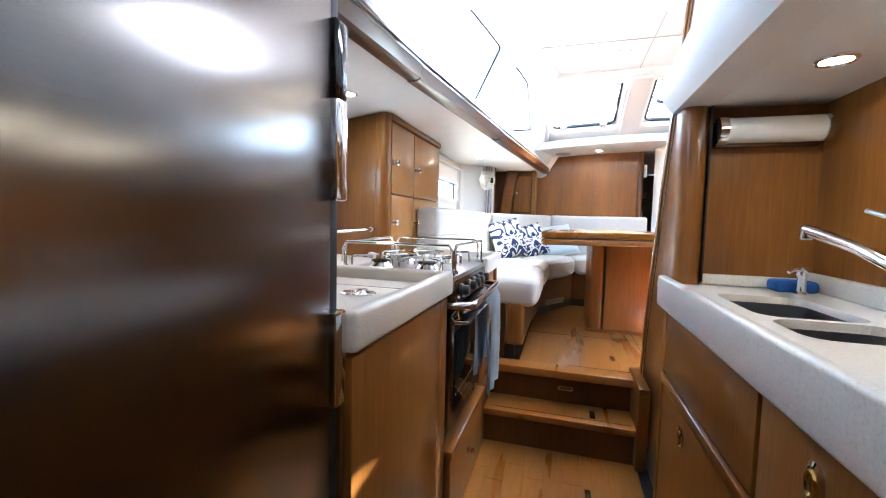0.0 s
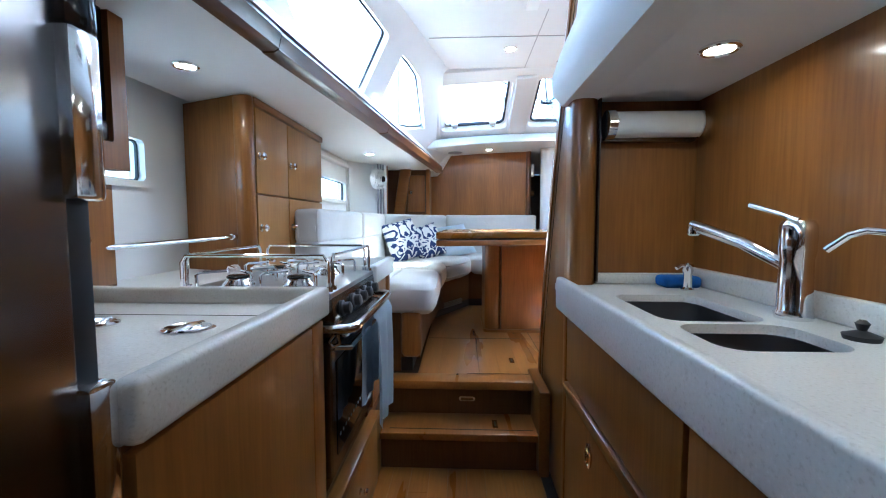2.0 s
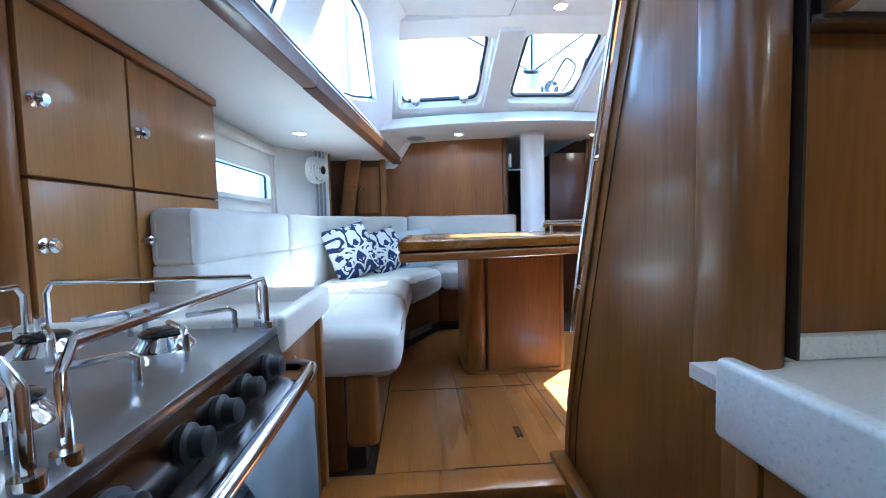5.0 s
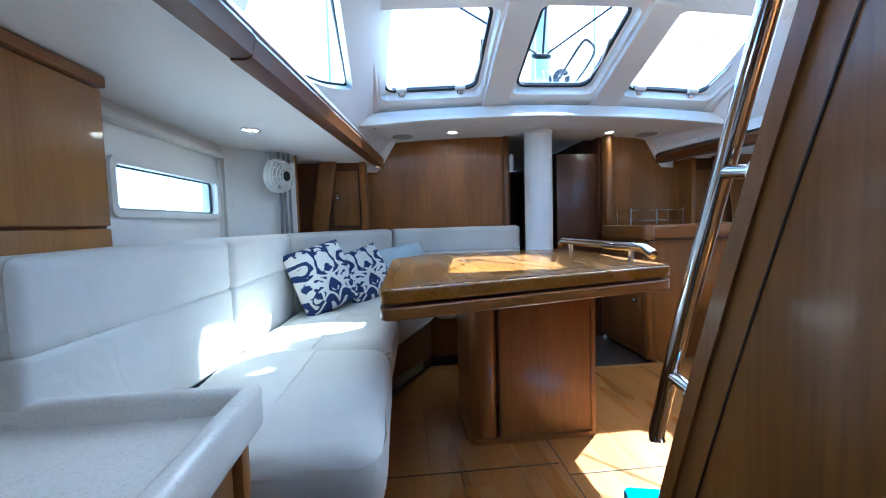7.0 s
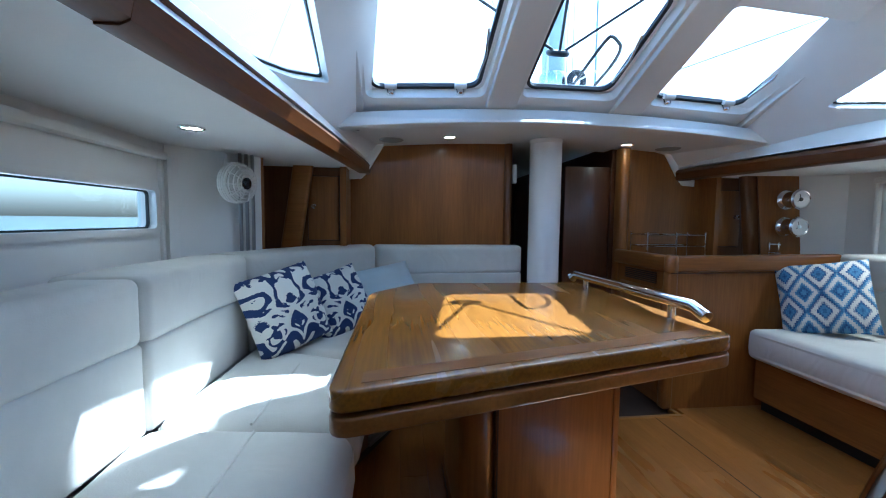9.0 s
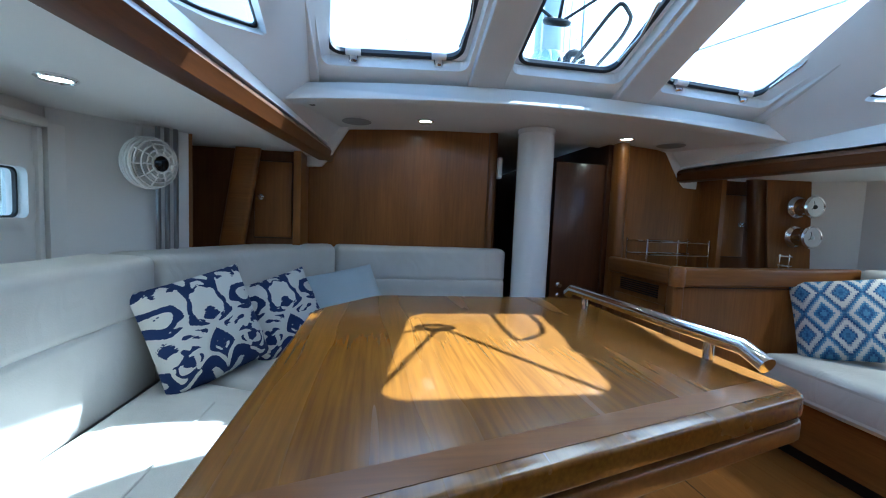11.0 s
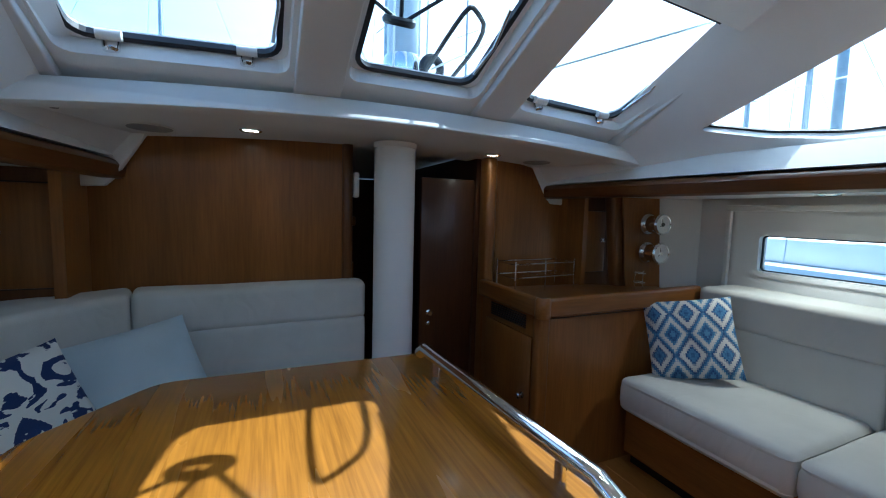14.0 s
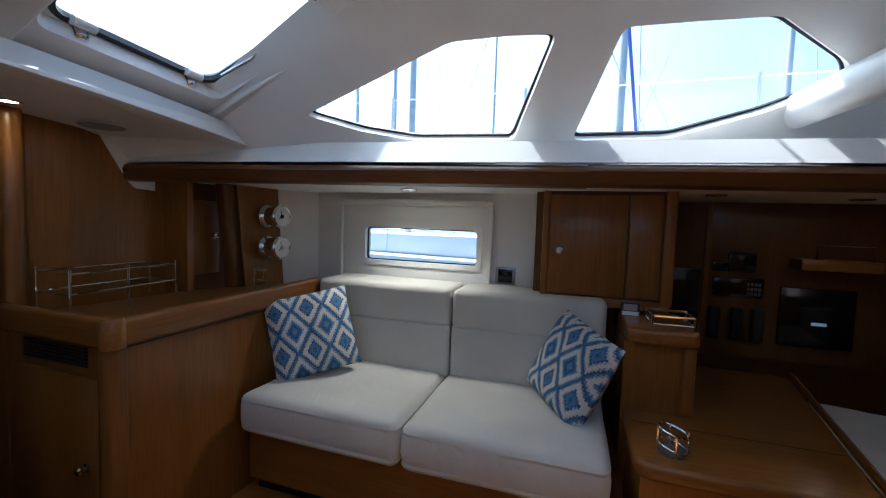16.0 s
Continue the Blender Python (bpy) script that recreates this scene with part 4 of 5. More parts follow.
for y0, y1 in ((3.07, 3.375), (3.383, 3.855)):
    for z0, z1, zk in ((1.26, 1.612, 1.415), (0.92, 1.252, 1.115)):
        dd = part("door", bx(-0.984, -0.966, y0, y1, z0, z1, 0.003), WOOD_C, lk, "pale veneered door")
        knob_at(dd, (-0.966, y0 + 0.022, zk), (1, 0, 0), 0.016)

# ---- galley, sink side ----
def oval_pull(parent, at, axis=(-1, 0, 0)):
    o = part("oval_pull", lathe([(0.030, 0), (0.031, 0.004), (0.024, 0.006), (0.022, 0.001), (0.005, 0.001)], (0, 0, 0), (0, 0, 1), 24), CHROME, parent, "oval chrome ring pull")
    o.matrix_world = Matrix.Translation(at) @ Vector(axis).to_track_quat("Z", "Y").to_matrix().to_4x4() @ Matrix.Diagonal((0.65, 1, 1, 1))
    r = part("ring", tube([(at[0] - 0.006, at[1] + 0.010 * math.cos(a), at[2] + 0.017 * math.sin(a)) for a in [k * math.tau / 12 for k in range(13)]], 0.0035, 6), BRASS, parent)


sc = thing("base_cabinet", "cherry sink cabinet with angled fronts and oval pulls", "cabinet")
part("body", bx(0.305, 0.80, -0.3, 2.66, 0.0, 0.868), WOOD_D, sc)
for y0, y1, z0, z1, py, pz in ((1.985, 2.62, 0.665, 0.868, None, 0), (1.15, 1.97, 0.10, 0.868, 1.81, 0.80), (0.2, 1.14, 0.10, 0.868, 0.4, 0.80), (1.985, 2.62, 0.10, 0.625, 2.39, 0.56)):
    d = part("door", bx(0.287, 0.305, y0, y1, z0, z1, 0.003), WOOD_V, sc, "veneered front")
    if py:
        oval_pull(sc, (0.287, py, pz))
part("rail", bx(0.278, 0.306, 1.985, 2.62, 0.630, 0.660, 0.006), WOOD_Y, sc, "solid wood finger rail")
part("end_post", bx(0.285, 0.33, 2.625, 2.66, 0.0, 0.858, 0.006), WOOD_V, sc)
ws = thing("worktop", "long speckled cream worktop with double sink cut-outs", "worktop", at=(0, 0, 0.02))
h1_, h2_ = rrect(0.378, 0.59, 2.225, 2.525, 0.045), rrect(0.378, 0.59, 2.035, 2.205, 0.045)
part("slab", sheet([(0.275, -0.3), (0.71, -0.3), (0.71, 2.73), (0.275, 2.73)], [h1_, h2_], (0, 0, 0.90), (1, 0, 0), (0, 1, 0), 0.02), STONE, ws, "", False)
part("front_edge", bx(0.262, 0.288, -0.3, 2.668, 0.850, 0.950, 0.009, 3), STONE, ws)
part("splash", bx(0.692, 0.711, -0.3, 2.733, 0.92, 0.975, 0.006), STONE, ws)
part("splash", bx(0.40, 0.692, 2.712, 2.733, 0.92, 0.955, 0.006), STONE, ws)
sk = thing("sink", "double stainless sink let into the worktop", "sink", at=(0, 0, 0.02))
for hole, y0, y1 in ((h1_, 2.225, 2.525), (h2_, 2.035, 2.205)):
    bm = bmesh.new()
    z = [0.901, 0.77, 0.735]
    sc_ = [1.0, 0.96, 0.85]
    cxm, cym = 0.484, (y0 + y1) / 2
    rings = [[bm.verts.new((cxm + (u - cxm) * k, cym + (v - cym) * k, zz)) for u, v in hole] for zz, k in zip(z, sc_)]
    for a, b in zip(rings, rings[1:]):
        for k in range(len(a)):
            bm.faces.new((a[k], a[(k + 1) % len(a)], b[(k + 1) % len(a)], b[k]))
    bm.faces.new(rings[-1])
    bw = part("bowl", bm, STEELD, sk, "deep polished bowl")
    part("drain", lathe([(0.03, 0), (0.032, 0.004), (0.02, 0.005)], (cxm, cym, 0.735)), CHROME, bw)
tp = thing("mixer_tap", "chrome kitchen mixer tap with a long angled spout", "tap", at=(0.05, 0.058, 0.02))
part("column", lathe([(0.032, 0), (0.034, 0.01), (0.030, 0.02), (0.028, 0.12), (0.031, 0.14), (0.031, 0.19), (0.026, 0.20)], (0.60, 2.20, 0.92)), CHROME, tp)
part("spout", tube([(0.60, 2.20, 1.02), (0.56, 2.30, 1.07), (0.53, 2.40, 1.10), (0.52, 2.43, 1.108)], 0.015, 14), CHROME, tp)
part("nozzle", lathe([(0.016, 0), (0.017, 0.02), (0.012, 0.024)], (0.521, 2.425, 1.106), (0, 0, -1)), CHROME, tp)
part("lever", tube([(0.60, 2.20, 1.12), (0.585, 2.23, 1.135), (0.565, 2.29, 1.155)], 0.006, 8), CHROME, tp)
ft = thing("filter_tap", "slender chrome drinking water tap with a hooked spout", "tap", at=(0.014, 0.03, 0.02))
part("base", lathe([(0.024, 0), (0.026, 0.006), (0.020, 0.03), (0.021, 0.06), (0.012, 0.075)], (0.625, 1.99, 0.92)), CHROME, ft)
part("spout", tube([(0.625, 1.99, 0.99), (0.625, 1.99, 1.07), (0.61, 2.01, 1.10), (0.585, 2.05, 1.105), (0.565, 2.08, 1.07)], 0.006, 10, None, 1), CHROME, ft)
part("lever", tube([(0.625, 1.99, 1.0), (0.64, 1.975, 1.01)], 0.005, 8), BLACK, ft)
pg = solid("sink_plug", lathe([(0.024, 0), (0.026, 0.008), (0.016, 0.012), (0.006, 0.016), (0.010, 0.028), (0.004, 0.034)], (0.64, 2.105, 0.94)), BLACK, "black rubber sink plug lying on the worktop", "sink plug")
so = thing("soap_dispenser", "small chrome soap pump beside the sink", "soap dispenser", at=(0.038, 0.07, 0.02))
part("body", lathe([(0.016, 0), (0.018, 0.004), (0.012, 0.01), (0.011, 0.05), (0.014, 0.055), (0.014, 0.075), (0.008, 0.08)], (0.585, 2.53, 0.92)), CHROME, so)
part("spout", tube([(0.585, 2.53, 0.99), (0.56, 2.52, 0.993), (0.545, 2.515, 0.985)], 0.005, 8), CHROME, so)
solid("sponge_dish", bx(0.575, 0.685, 2.63, 2.70, 0.94, 0.975, 0.012, 3), BLUE, "blue sponge in a dish behind the soap pump", "sponge")
# linings round the sink
wall("wall_galley_splash", "cherry veneer panel behind the sink", [(-0.4, 0.0), (2.8, 0.0), (2.8, 1.53), (-0.4, 1.53)], [], (0.712, 0, 0), (0, 1, 0), 0.03, WOOD_V)
wall("wall_galley_forward", "cherry veneer panel at the end of the sink counter", [(0.36, 0.0), (0.74, 0.0), (0.74, 1.53), (0.36, 1.53)], [], (0, 2.735, 0), (1, 0, 0), -0.04, WOOD_V)
solid("trim", bx(0.315, 0.395, 2.69, 2.80, 0.86, 1.545, 0.032, 5), WOOD_V, "rounded hardwood corner post by the sink", "trim", "", "structure")
solid("trim", bx(0.394, 0.398, 2.690, 2.734, 0.95, 1.53), SEAM, "dark joint beside the corner post", "trim", "", "structure")
tr_ = thing("paper_towel_holder", "white paper roll in a chrome under-cupboard holder", "paper towel holder")
part("roll", cyl((0.43, 2.675, 1.43), (0.675, 2.675, 1.43), 0.038, None, 28), PLAST, tr_, "white paper roll")
part("back_plate", bx(0.41, 0.69, 2.70, 2.734, 1.385, 1.47, 0.006), BRUSHED, tr_)
part("end_cap", cyl((0.405, 2.675, 1.43), (0.429, 2.675, 1.43), 0.042, None, 28), CHROME, tr_)
part("end_cap", cyl((0.676, 2.675, 1.43), (0.692, 2.675, 1.43), 0.042, None, 28), CHROME, tr_)
pw = thing("porthole", "small opening porthole in the white fairing", "porthole")
part("frame", sheet(rrect(-0.12, 0.12, -0.07, 0.07, 0.05), [rrect(-0.095, 0.095, -0.048, 0.048, 0.04)], (0.325, 2.36, 1.80), (0, 1, 0), (0.3, 0, 1), -0.02), GLOSSW, pw, "", False)
part("pane", sheet(rrect(-0.095, 0.095, -0.048, 0.048, 0.04), [], (0.325, 2.36, 1.80), (0, 1, 0), (0.3, 0, 1), -0.008), BLACKG, pw, "", False)
part("catch", bx(0.29, 0.31, 2.30, 2.33, 1.72, 1.76, 0.004), CHROME, pw)

# curved partition beside the companionway, with its handrail
def edge_y(z):
    z = max(z, 0.5)
    return 3.485 - 0.255 * (z - 0.33) - 0.045 * (z - 0.33) ** 2


prof = [(edge_y(0.0 + k * 2.02 / 14), k * 2.02 / 14) for k in range(15)]
solid("partition", prism([(0.372, 2.78, 0.0)] + [(0.372, y, z) for y, z in prof] + [(0.372, 2.78, 2.02)], (0.035, 0, 0), 0.006, 2), WOOD_V, "curved cherry partition beside the companionway", "partition", "", "structure")
for off, nm in ((0.055, "a"),):
    pts = [(0.3715, y - off, z) for y, z in prof]
    solid("trim", tube(pts, 0.0022, 6), SEAM, "dark inlaid line on the partition", "trim", "", "structure")
ed = bmesh.new()
for (y0, z0), (y1, z1) in zip(prof, prof[1:]):
    prism([(0.366, y0 - 0.01, z0), (0.413, y0 - 0.01, z0), (0.413, y0 + 0.02, z0), (0.366, y0 + 0.02, z0)], (0, y1 - y0, z1 - z0), 0, 2, ed)
solid("trim", ed, WOOD_V, "solid hardwood edge of the partition", "trim", "", "structure")
hd = thing("hand_rail", "long curved stainless handrail on the partition edge", "rail")
rp = [(0.395, edge_y(z) + 0.10, z) for z in [0.80 + k * 0.12 for k in range(11)]]
part("bar", tube([(0.395, rp[0][1] - 0.004, 0.785)] + rp, 0.0155, 14), CHROME, hd)
for z in (0.93, 1.30, 1.75):
    part("standoff", cyl((0.39, edge_y(z) + 0.005, z), (0.395, edge_y(z) + 0.10, z + 0.01), 0.010, 0.012, 12), CHROME, hd)
    part("flange", cyl((0.39, edge_y(z) + 0.018, z), (0.39, edge_y(z) + 0.026, z), 0.022, None, 16), CHROME, hd)

sy = lambda z: 3.53 - 0.255 * (z - 0.33) - 0.045 * (z - 0.33) ** 2
prof2 = [(sy(0.33 + k * 1.69 / 14), 0.33 + k * 1.69 / 14) for k in range(15)]
solid("partition", prism([(1.145, 2.60, 0.33)] + [(1.145, y, z) for y, z in prof2] + [(1.145, 2.60, 2.02)], (0.035, 0, 0), 0.006, 2), WOOD_V, "curved cherry partition on the far side of the companionway", "partition", "", "structure")
hd2 = thing("hand_rail", "long curved stainless handrail by the companionway", "rail")
part("bar", tube([(1.12, sy(z) + 0.06, z) for z in [0.78 + k * 0.12 for k in range(10)]], 0.0155, 14), CHROME, hd2)
for z in (0.90, 1.42):
    part("standoff", cyl((1.15, sy(z) - 0.01, z), (1.12, sy(z) + 0.06, z + 0.01), 0.010, 0.012, 12), CHROME, hd2)

# steps up to the saloon
st = thing("steps", "two low cherry steps between galley and saloon", "steps")
# Risers take the shaded veneer copy, so their shade sits in the colour.
part("riser", bx(-0.40, 0.33, 3.215, 3.235, 0.0, 0.152), WOOD_D, st, "shade-toned riser")
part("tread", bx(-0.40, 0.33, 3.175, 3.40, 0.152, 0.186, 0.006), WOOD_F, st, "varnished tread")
part("riser", bx(-0.40, 0.33, 3.375, 3.40, 0.186, 0.335), WOOD_D, st, "shade-toned riser")
part("nosing", bx(-0.40, 0.34, 3.315, 3.425, 0.330, ZS + 0.003, 0.008), WOOD_F, st, "solid hardwood nosing")
part("side_curb", bx(0.315, 0.365, 3.16, 3.47, 0.0, ZS + 0.02, 0.008), WOOD_Y, st)
part("tread_inlay", bx(-0.36, 0.30, 3.215, 3.22, 0.1862, 0.1872), SEAM, st)
vl = part("vent", sheet(rrect(-0.04, 0.04, -0.012, 0.012, 0.011), [rrect(-0.03, 0.03, -0.006, 0.006, 0.005)], (0.0, 3.3735, 0.262), (1, 0, 0), (0, 0, 1), -0.003), CHROME, st, "oval steel vent")
for x, y, z in ((0.13, 3.27, 0.187), (0.25, 3.624, ZS + 0.002), (0.10, 2.91, 0.002)):
    fl = thing("floor_latch", "small steel latch set in the floor", "floor latch", "floor latches")
    part("plate", bx(x - 0.012, x + 0.012, y - 0.04, y + 0.04, z - 0.001, z + 0.002, 0.001), CHROME, fl)
    part("slot", bx(x - 0.004, x + 0.004, y - 0.022, y + 0.022, z + 0.002, z + 0.003), BLACK, fl)

# ---- saloon, port settee ----
se = thing("settee", "cream upholstered corner settee on a cherry base", "settee")
SEATS = ([(-0.165, 3.43), (-0.165, 4.085), (-0.70, 4.14), (-0.70, 3.43)],
         [(-0.165, 4.095), (-0.145, 4.56), (-0.66, 4.83), (-0.70, 4.15)],
         [(-0.14, 4.57), (0.07, 5.04), (-0.17, 5.46), (-0.66, 4.84)],
         [(0.08, 5.05), (0.715, 5.05), (0.715, 5.49), (-0.16, 5.47)])
BACKS = ([(-0.735, 3.41), (-0.695, 4.14), (-0.868, 4.14), (-0.868, 3.41)],
         [(-0.69, 4.15), (-0.665, 4.78), (-0.90, 4.88), (-0.93, 4.15)],
         [(-0.66, 4.79), (-0.18, 5.445), (-0.21, 5.605), (-0.56, 5.40), (-0.88, 4.89)],
         [(-0.17, 5.45), (0.72, 5.495), (0.72, 5.612), (-0.20, 5.61)])
for k, (s_, b_) in enumerate(zip(SEATS, BACKS)):
    part("seat_cushion", soft_block(s_, 0.665, 0.822, 0.055, 0.012, k * 7), CREAM, se)
    c = Vector((sum(p[0] for p in b_) / len(b_), sum(p[1] for p in b_) / len(b_)))
    low = [tuple(c + (Vector(p) - c) * 0.995) for p in b_]
    part("back_cushion", soft_block(low, 0.80, 1.040, 0.014, 0.005, k * 5 + 1), CREAM, se)
    part("headroll", soft_block(b_, 1.034, 1.205, 0.024, 0.005, k * 3 + 2), CREAM, se)
for y0, y1 in ((3.45, 4.07), (4.11, 4.55)):
    part("piping", tube([(-0.43, y0, 0.829), (-0.42, (y0 + y1) / 2, 0.831), (-0.41, y1, 0.829)], 0.004, 6), CREAM, se)
base = [(-0.24, 3.46), (-0.24, 4.0), (-0.21, 4.58), (0.04, 5.09), (0.70, 5.10), (0.70, 5.58), (-0.55, 5.40), (-0.93, 3.46)]
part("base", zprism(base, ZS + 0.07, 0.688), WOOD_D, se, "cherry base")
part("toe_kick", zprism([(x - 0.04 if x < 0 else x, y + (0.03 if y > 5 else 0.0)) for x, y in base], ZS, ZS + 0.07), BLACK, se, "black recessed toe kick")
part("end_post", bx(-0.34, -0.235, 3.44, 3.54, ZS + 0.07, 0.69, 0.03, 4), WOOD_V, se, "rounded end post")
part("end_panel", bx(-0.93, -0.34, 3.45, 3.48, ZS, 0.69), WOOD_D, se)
for k in range(4):
    part("vent_slat", prism([(-0.175, 4.66, 0.44 + k * 0.012), (-0.03, 4.90, 0.44 + k * 0.012), (-0.03, 4.90, 0.446 + k * 0.012), (-0.175, 4.66, 0.446 + k * 0.012)], (0.012, -0.008, 0)), HOB, se, "pale vent slat")
part("back_shelf", zprism([(-1.0, 3.88), (-0.93, 3.88), (-0.90, 4.88), (-0.80, 5.05), (-0.97, 4.82)], 1.10, 1.13), WOOD_Y, se)


def pillow(at, normal, spin, w, h, t, mat, label):
    ob = solid("pillow", lens_pillow(w, h, t), mat, label, "pillow")
    nrm = Vector(normal).normalized()
    right = Vector((0, 0, 1)).cross(nrm).normalized()
    up = nrm.cross(right)
    m = Matrix((right, up, nrm)).transposed().to_4x4()
    ob.matrix_world = Matrix.Translation(at) @ m @ pose(0, 0, 0, 0, 0, spin)
    return ob


pillow((-0.51, 4.76, 0.985), (0.72, -0.72, 0.34), 12, 0.34, 0.34, 0.13, IKAT, "white cushion with a navy scroll print")
pillow((-0.33, 5.02, 0.965), (0.60, -0.80, 0.42), 14, 0.31, 0.31, 0.12, IKAT, "smaller white cushion with a navy scroll print")
pillow((-0.12, 5.24, 0.96), (0.30, -0.80, 0.62), 10, 0.40, 0.34, 0.12, STRIPE, "pale grey blue striped cushion leaning on the settee")

# ---- table ----
tb = thing("table", "cherry folding saloon table with a double leaf top", "table")
TOP = rounded([(-0.175, 3.69), (0.79, 3.955), (0.782, 4.825), (0.03, 4.84), (-0.16, 4.60)], 0.05, 5)
part("tabletop", zprism(TOP, ZT - 0.038, ZT, 0.006, 3), WOOD_T, tb)
part("lower_leaf", zprism(TOP, ZT - 0.080, ZT - 0.046, 0.006, 3), WOOD_Y, tb, "folded lower leaf")
part("edge_inlay", zprism([(-0.12, 3.735), (0.74, 3.97), (0.74, 4.02), (-0.12, 3.785)], ZT, ZT + 0.0008), WOOD_X, tb, "cross grain border")
ped = [(0.245, 4.22), (0.625, 4.22), (0.625, 4.64), (0.245, 4.64)]
part("pedestal", zprism(ped, ZS, 1.0), WOOD_V, tb, "veneered pedestal box")
part("pedestal_corner", zprism(rounded([(0.135, 4.215), (0.247, 4.215), (0.247, 4.645), (0.135, 4.645)], 0.06, 5), ZS, 1.0), WOOD_V, tb, "rounded pedestal end")
part("pedestal_joint", bx(0.2475, 0.2515, 4.2165, 4.22, ZS + 0.01, 0.995), SEAM, tb)
part("pedestal_edge", bx(0.620, 0.642, 4.215, 4.65, ZS, 1.0, 0.006), WOOD_V, tb)
part("foot_trim", zprism(rounded([(0.125, 4.205), (0.648, 4.208), (0.648, 4.66), (0.125, 4.66)], 0.05, 4), ZS, ZS + 0.02), WOOD_X, tb)
rail = part("rail", tube([(0.712, 4.74, 1.112), (0.714, 4.71, 1.132), (0.748, 4.06, 1.132), (0.750, 4.01, 1.112)], 0.017, 14), CHROME, tb, "polished stainless table rail")
for y in (4.63, 4.14):
    part("rail_post", cyl((0.746 - 0.052 * (y - 4.10), y, ZT), (0.746 - 0.052 * (y - 4.10), y, 1.125), 0.011, None, 14), CHROME, tb)

# mast support
mp_ = thing("mast_post", "white covered round mast support post", "post")
part("sleeve", lathe([(0.094, ZS), (0.094, 1.828), (0.090, 1.838)], (0.84, 5.45, 0), (0, 0, 1), 40), GLOSSW, mp_)
part("top_ring", lathe([(0.098, 1.822), (0.098, 1.845), (0.092, 1.845)], (0.84, 5.45, 0), (0, 0, 1), 40), WHITE, mp_)

# port forward locker door, fan
def small_door(x0, x1, z0, z1, y, knob, nm):
    d = thing("door_%d" % nm, "small cherry locker door with a chrome knob", "door", "small doors", "structure")
    f = part("panel", bx(x0, x1, y - 0.012, y, z0, z1, 0.003), WOOD_V, d)
    part("joint", sheet([(x0 - 0.005, z0 - 0.005), (x1 + 0.005, z0 - 0.005), (x1 + 0.005, z1 + 0.005), (x0 - 0.005, z1 + 0.005)], [[(x0, z0), (x1, z0), (x1, z1), (x0, z1)]], (0, y - 0.002, 0), (1, 0, 0), (0, 0, 1), -0.002), SEAM, d, "", False)
    knob_at(d, (knob, y - 0.012, (z0 + z1) / 2 + 0.01), (0, -1, 0), 0.013)


small_door(-0.555, -0.385, 1.24, 1.60, 5.45, -0.525, 2)
small_door(2.01, 2.165, 1.21, 1.57, 5.47, 2.13, 3)
fn = thing("fan", "white wall mounted cabin fan on a swivel bracket", "fan")
FA, FX = Vector((-0.758, 4.915, 1.51)), Vector((0.90, -0.42, -0.06)).normalized()
cage = bmesh.new()
r_, u_ = FX.orthogonal().normalized(), None
u_ = FX.cross(r_)
for rad, off in ((0.080, 0.0), (0.082, 0.012), (0.082, 0.024), (0.080, 0.036), (0.077, 0.05), (0.062, 0.062), (0.046, 0.068), (0.030, 0.07)):
    tube([FA + FX * off + rad * (math.cos(k * math.tau / 24) * r_ + math.sin(k * math.tau / 24) * u_) for k in range(25)], 0.0065 if off < 0.04 else 0.0032, 6, cage)
for k in range(10):
    a = k * math.tau / 10
    d_ = math.cos(a) * r_ + math.sin(a) * u_
    tube([FA + d_ * 0.080, FA + d_ * 0.079 + FX * 0.05, FA + d_ * 0.05 + FX * 0.068, FA + d_ * 0.02 + FX * 0.07], 0.003, 6, cage)
part("cage", cage, PLAST, fn, "white wire cage")
part("hub", lathe([(0.024, 0.058), (0.026, 0.072), (0.016, 0.078)], FA, FX), BLACKG, fn, "dark hub badge")
part("motor", lathe([(0.03, -0.045), (0.042, -0.035), (0.042, 0.01), (0.02, 0.015)], FA, FX), PLAST, fn)
for k in range(4):
    a = k * math.tau / 4 + 0.3
    d_, e_ = math.cos(a) * r_ + math.sin(a) * u_, -math.sin(a) * r_ + math.cos(a) * u_
    bl_ = prism([FA + d_ * 0.02 - e_ * 0.01, FA + d_ * 0.07 - e_ * 0.03, FA + d_ * 0.07 + e_ * 0.03, FA + d_ * 0.02 + e_ * 0.012], FX * 0.004 + e_ * 0.004)
    part("blade", bl_, PLAST, fn)
part("bracket", tube([FA + Vector((-0.03, 0.03, 0)) - FX * 0.03, FA + Vector((-0.04, 0.04, 0.09)), FA + Vector((-0.035, 0.035, 0.125))], 0.012, 10), PLAST, fn)
part("mount", lathe([(0.035, 0), (0.035, 0.02), (0.02, 0.03)], FA + Vector((-0.03, 0.03, 0.17)), (0, 0, -1)), PLAST, fn)
# socket panel by the port window
sp_ = thing("light_switch", "grey switch plate below the port window", "switch")
part("plate", bx(-1.004, -0.992, 3.965, 4.015, 1.15, 1.28, 0.004), HOB, sp_)
for k in range(3):
    part("rocker", bx(-0.993, -0.986, 3.975, 4.005, 1.165 + k * 0.036, 1.192 + k * 0.036, 0.003), BLACK, sp_)
cv = thing("conduit", "grey ribbed cable conduit in the corner", "conduit", at=(0, -0.13, 0))
for k in range(3):
    part("duct", bx(-0.775 + k * 0.02, -0.761 + k * 0.02, 5.14 + k * 0.022, 5.155 + k * 0.022, 1.05, 1.66, 0.003), HOB, cv)

# ---- sideboard, starboard forward ----
sd = thing("sideboard", "cherry sideboard with a raised rounded rim", "sideboard", at=(-0.035, -0.01, 0))
SDP = [(1.40, 5.0), (2.35, 4.995), (2.42, 5.27), (1.97, 5.46), (1.40, 5.52)]
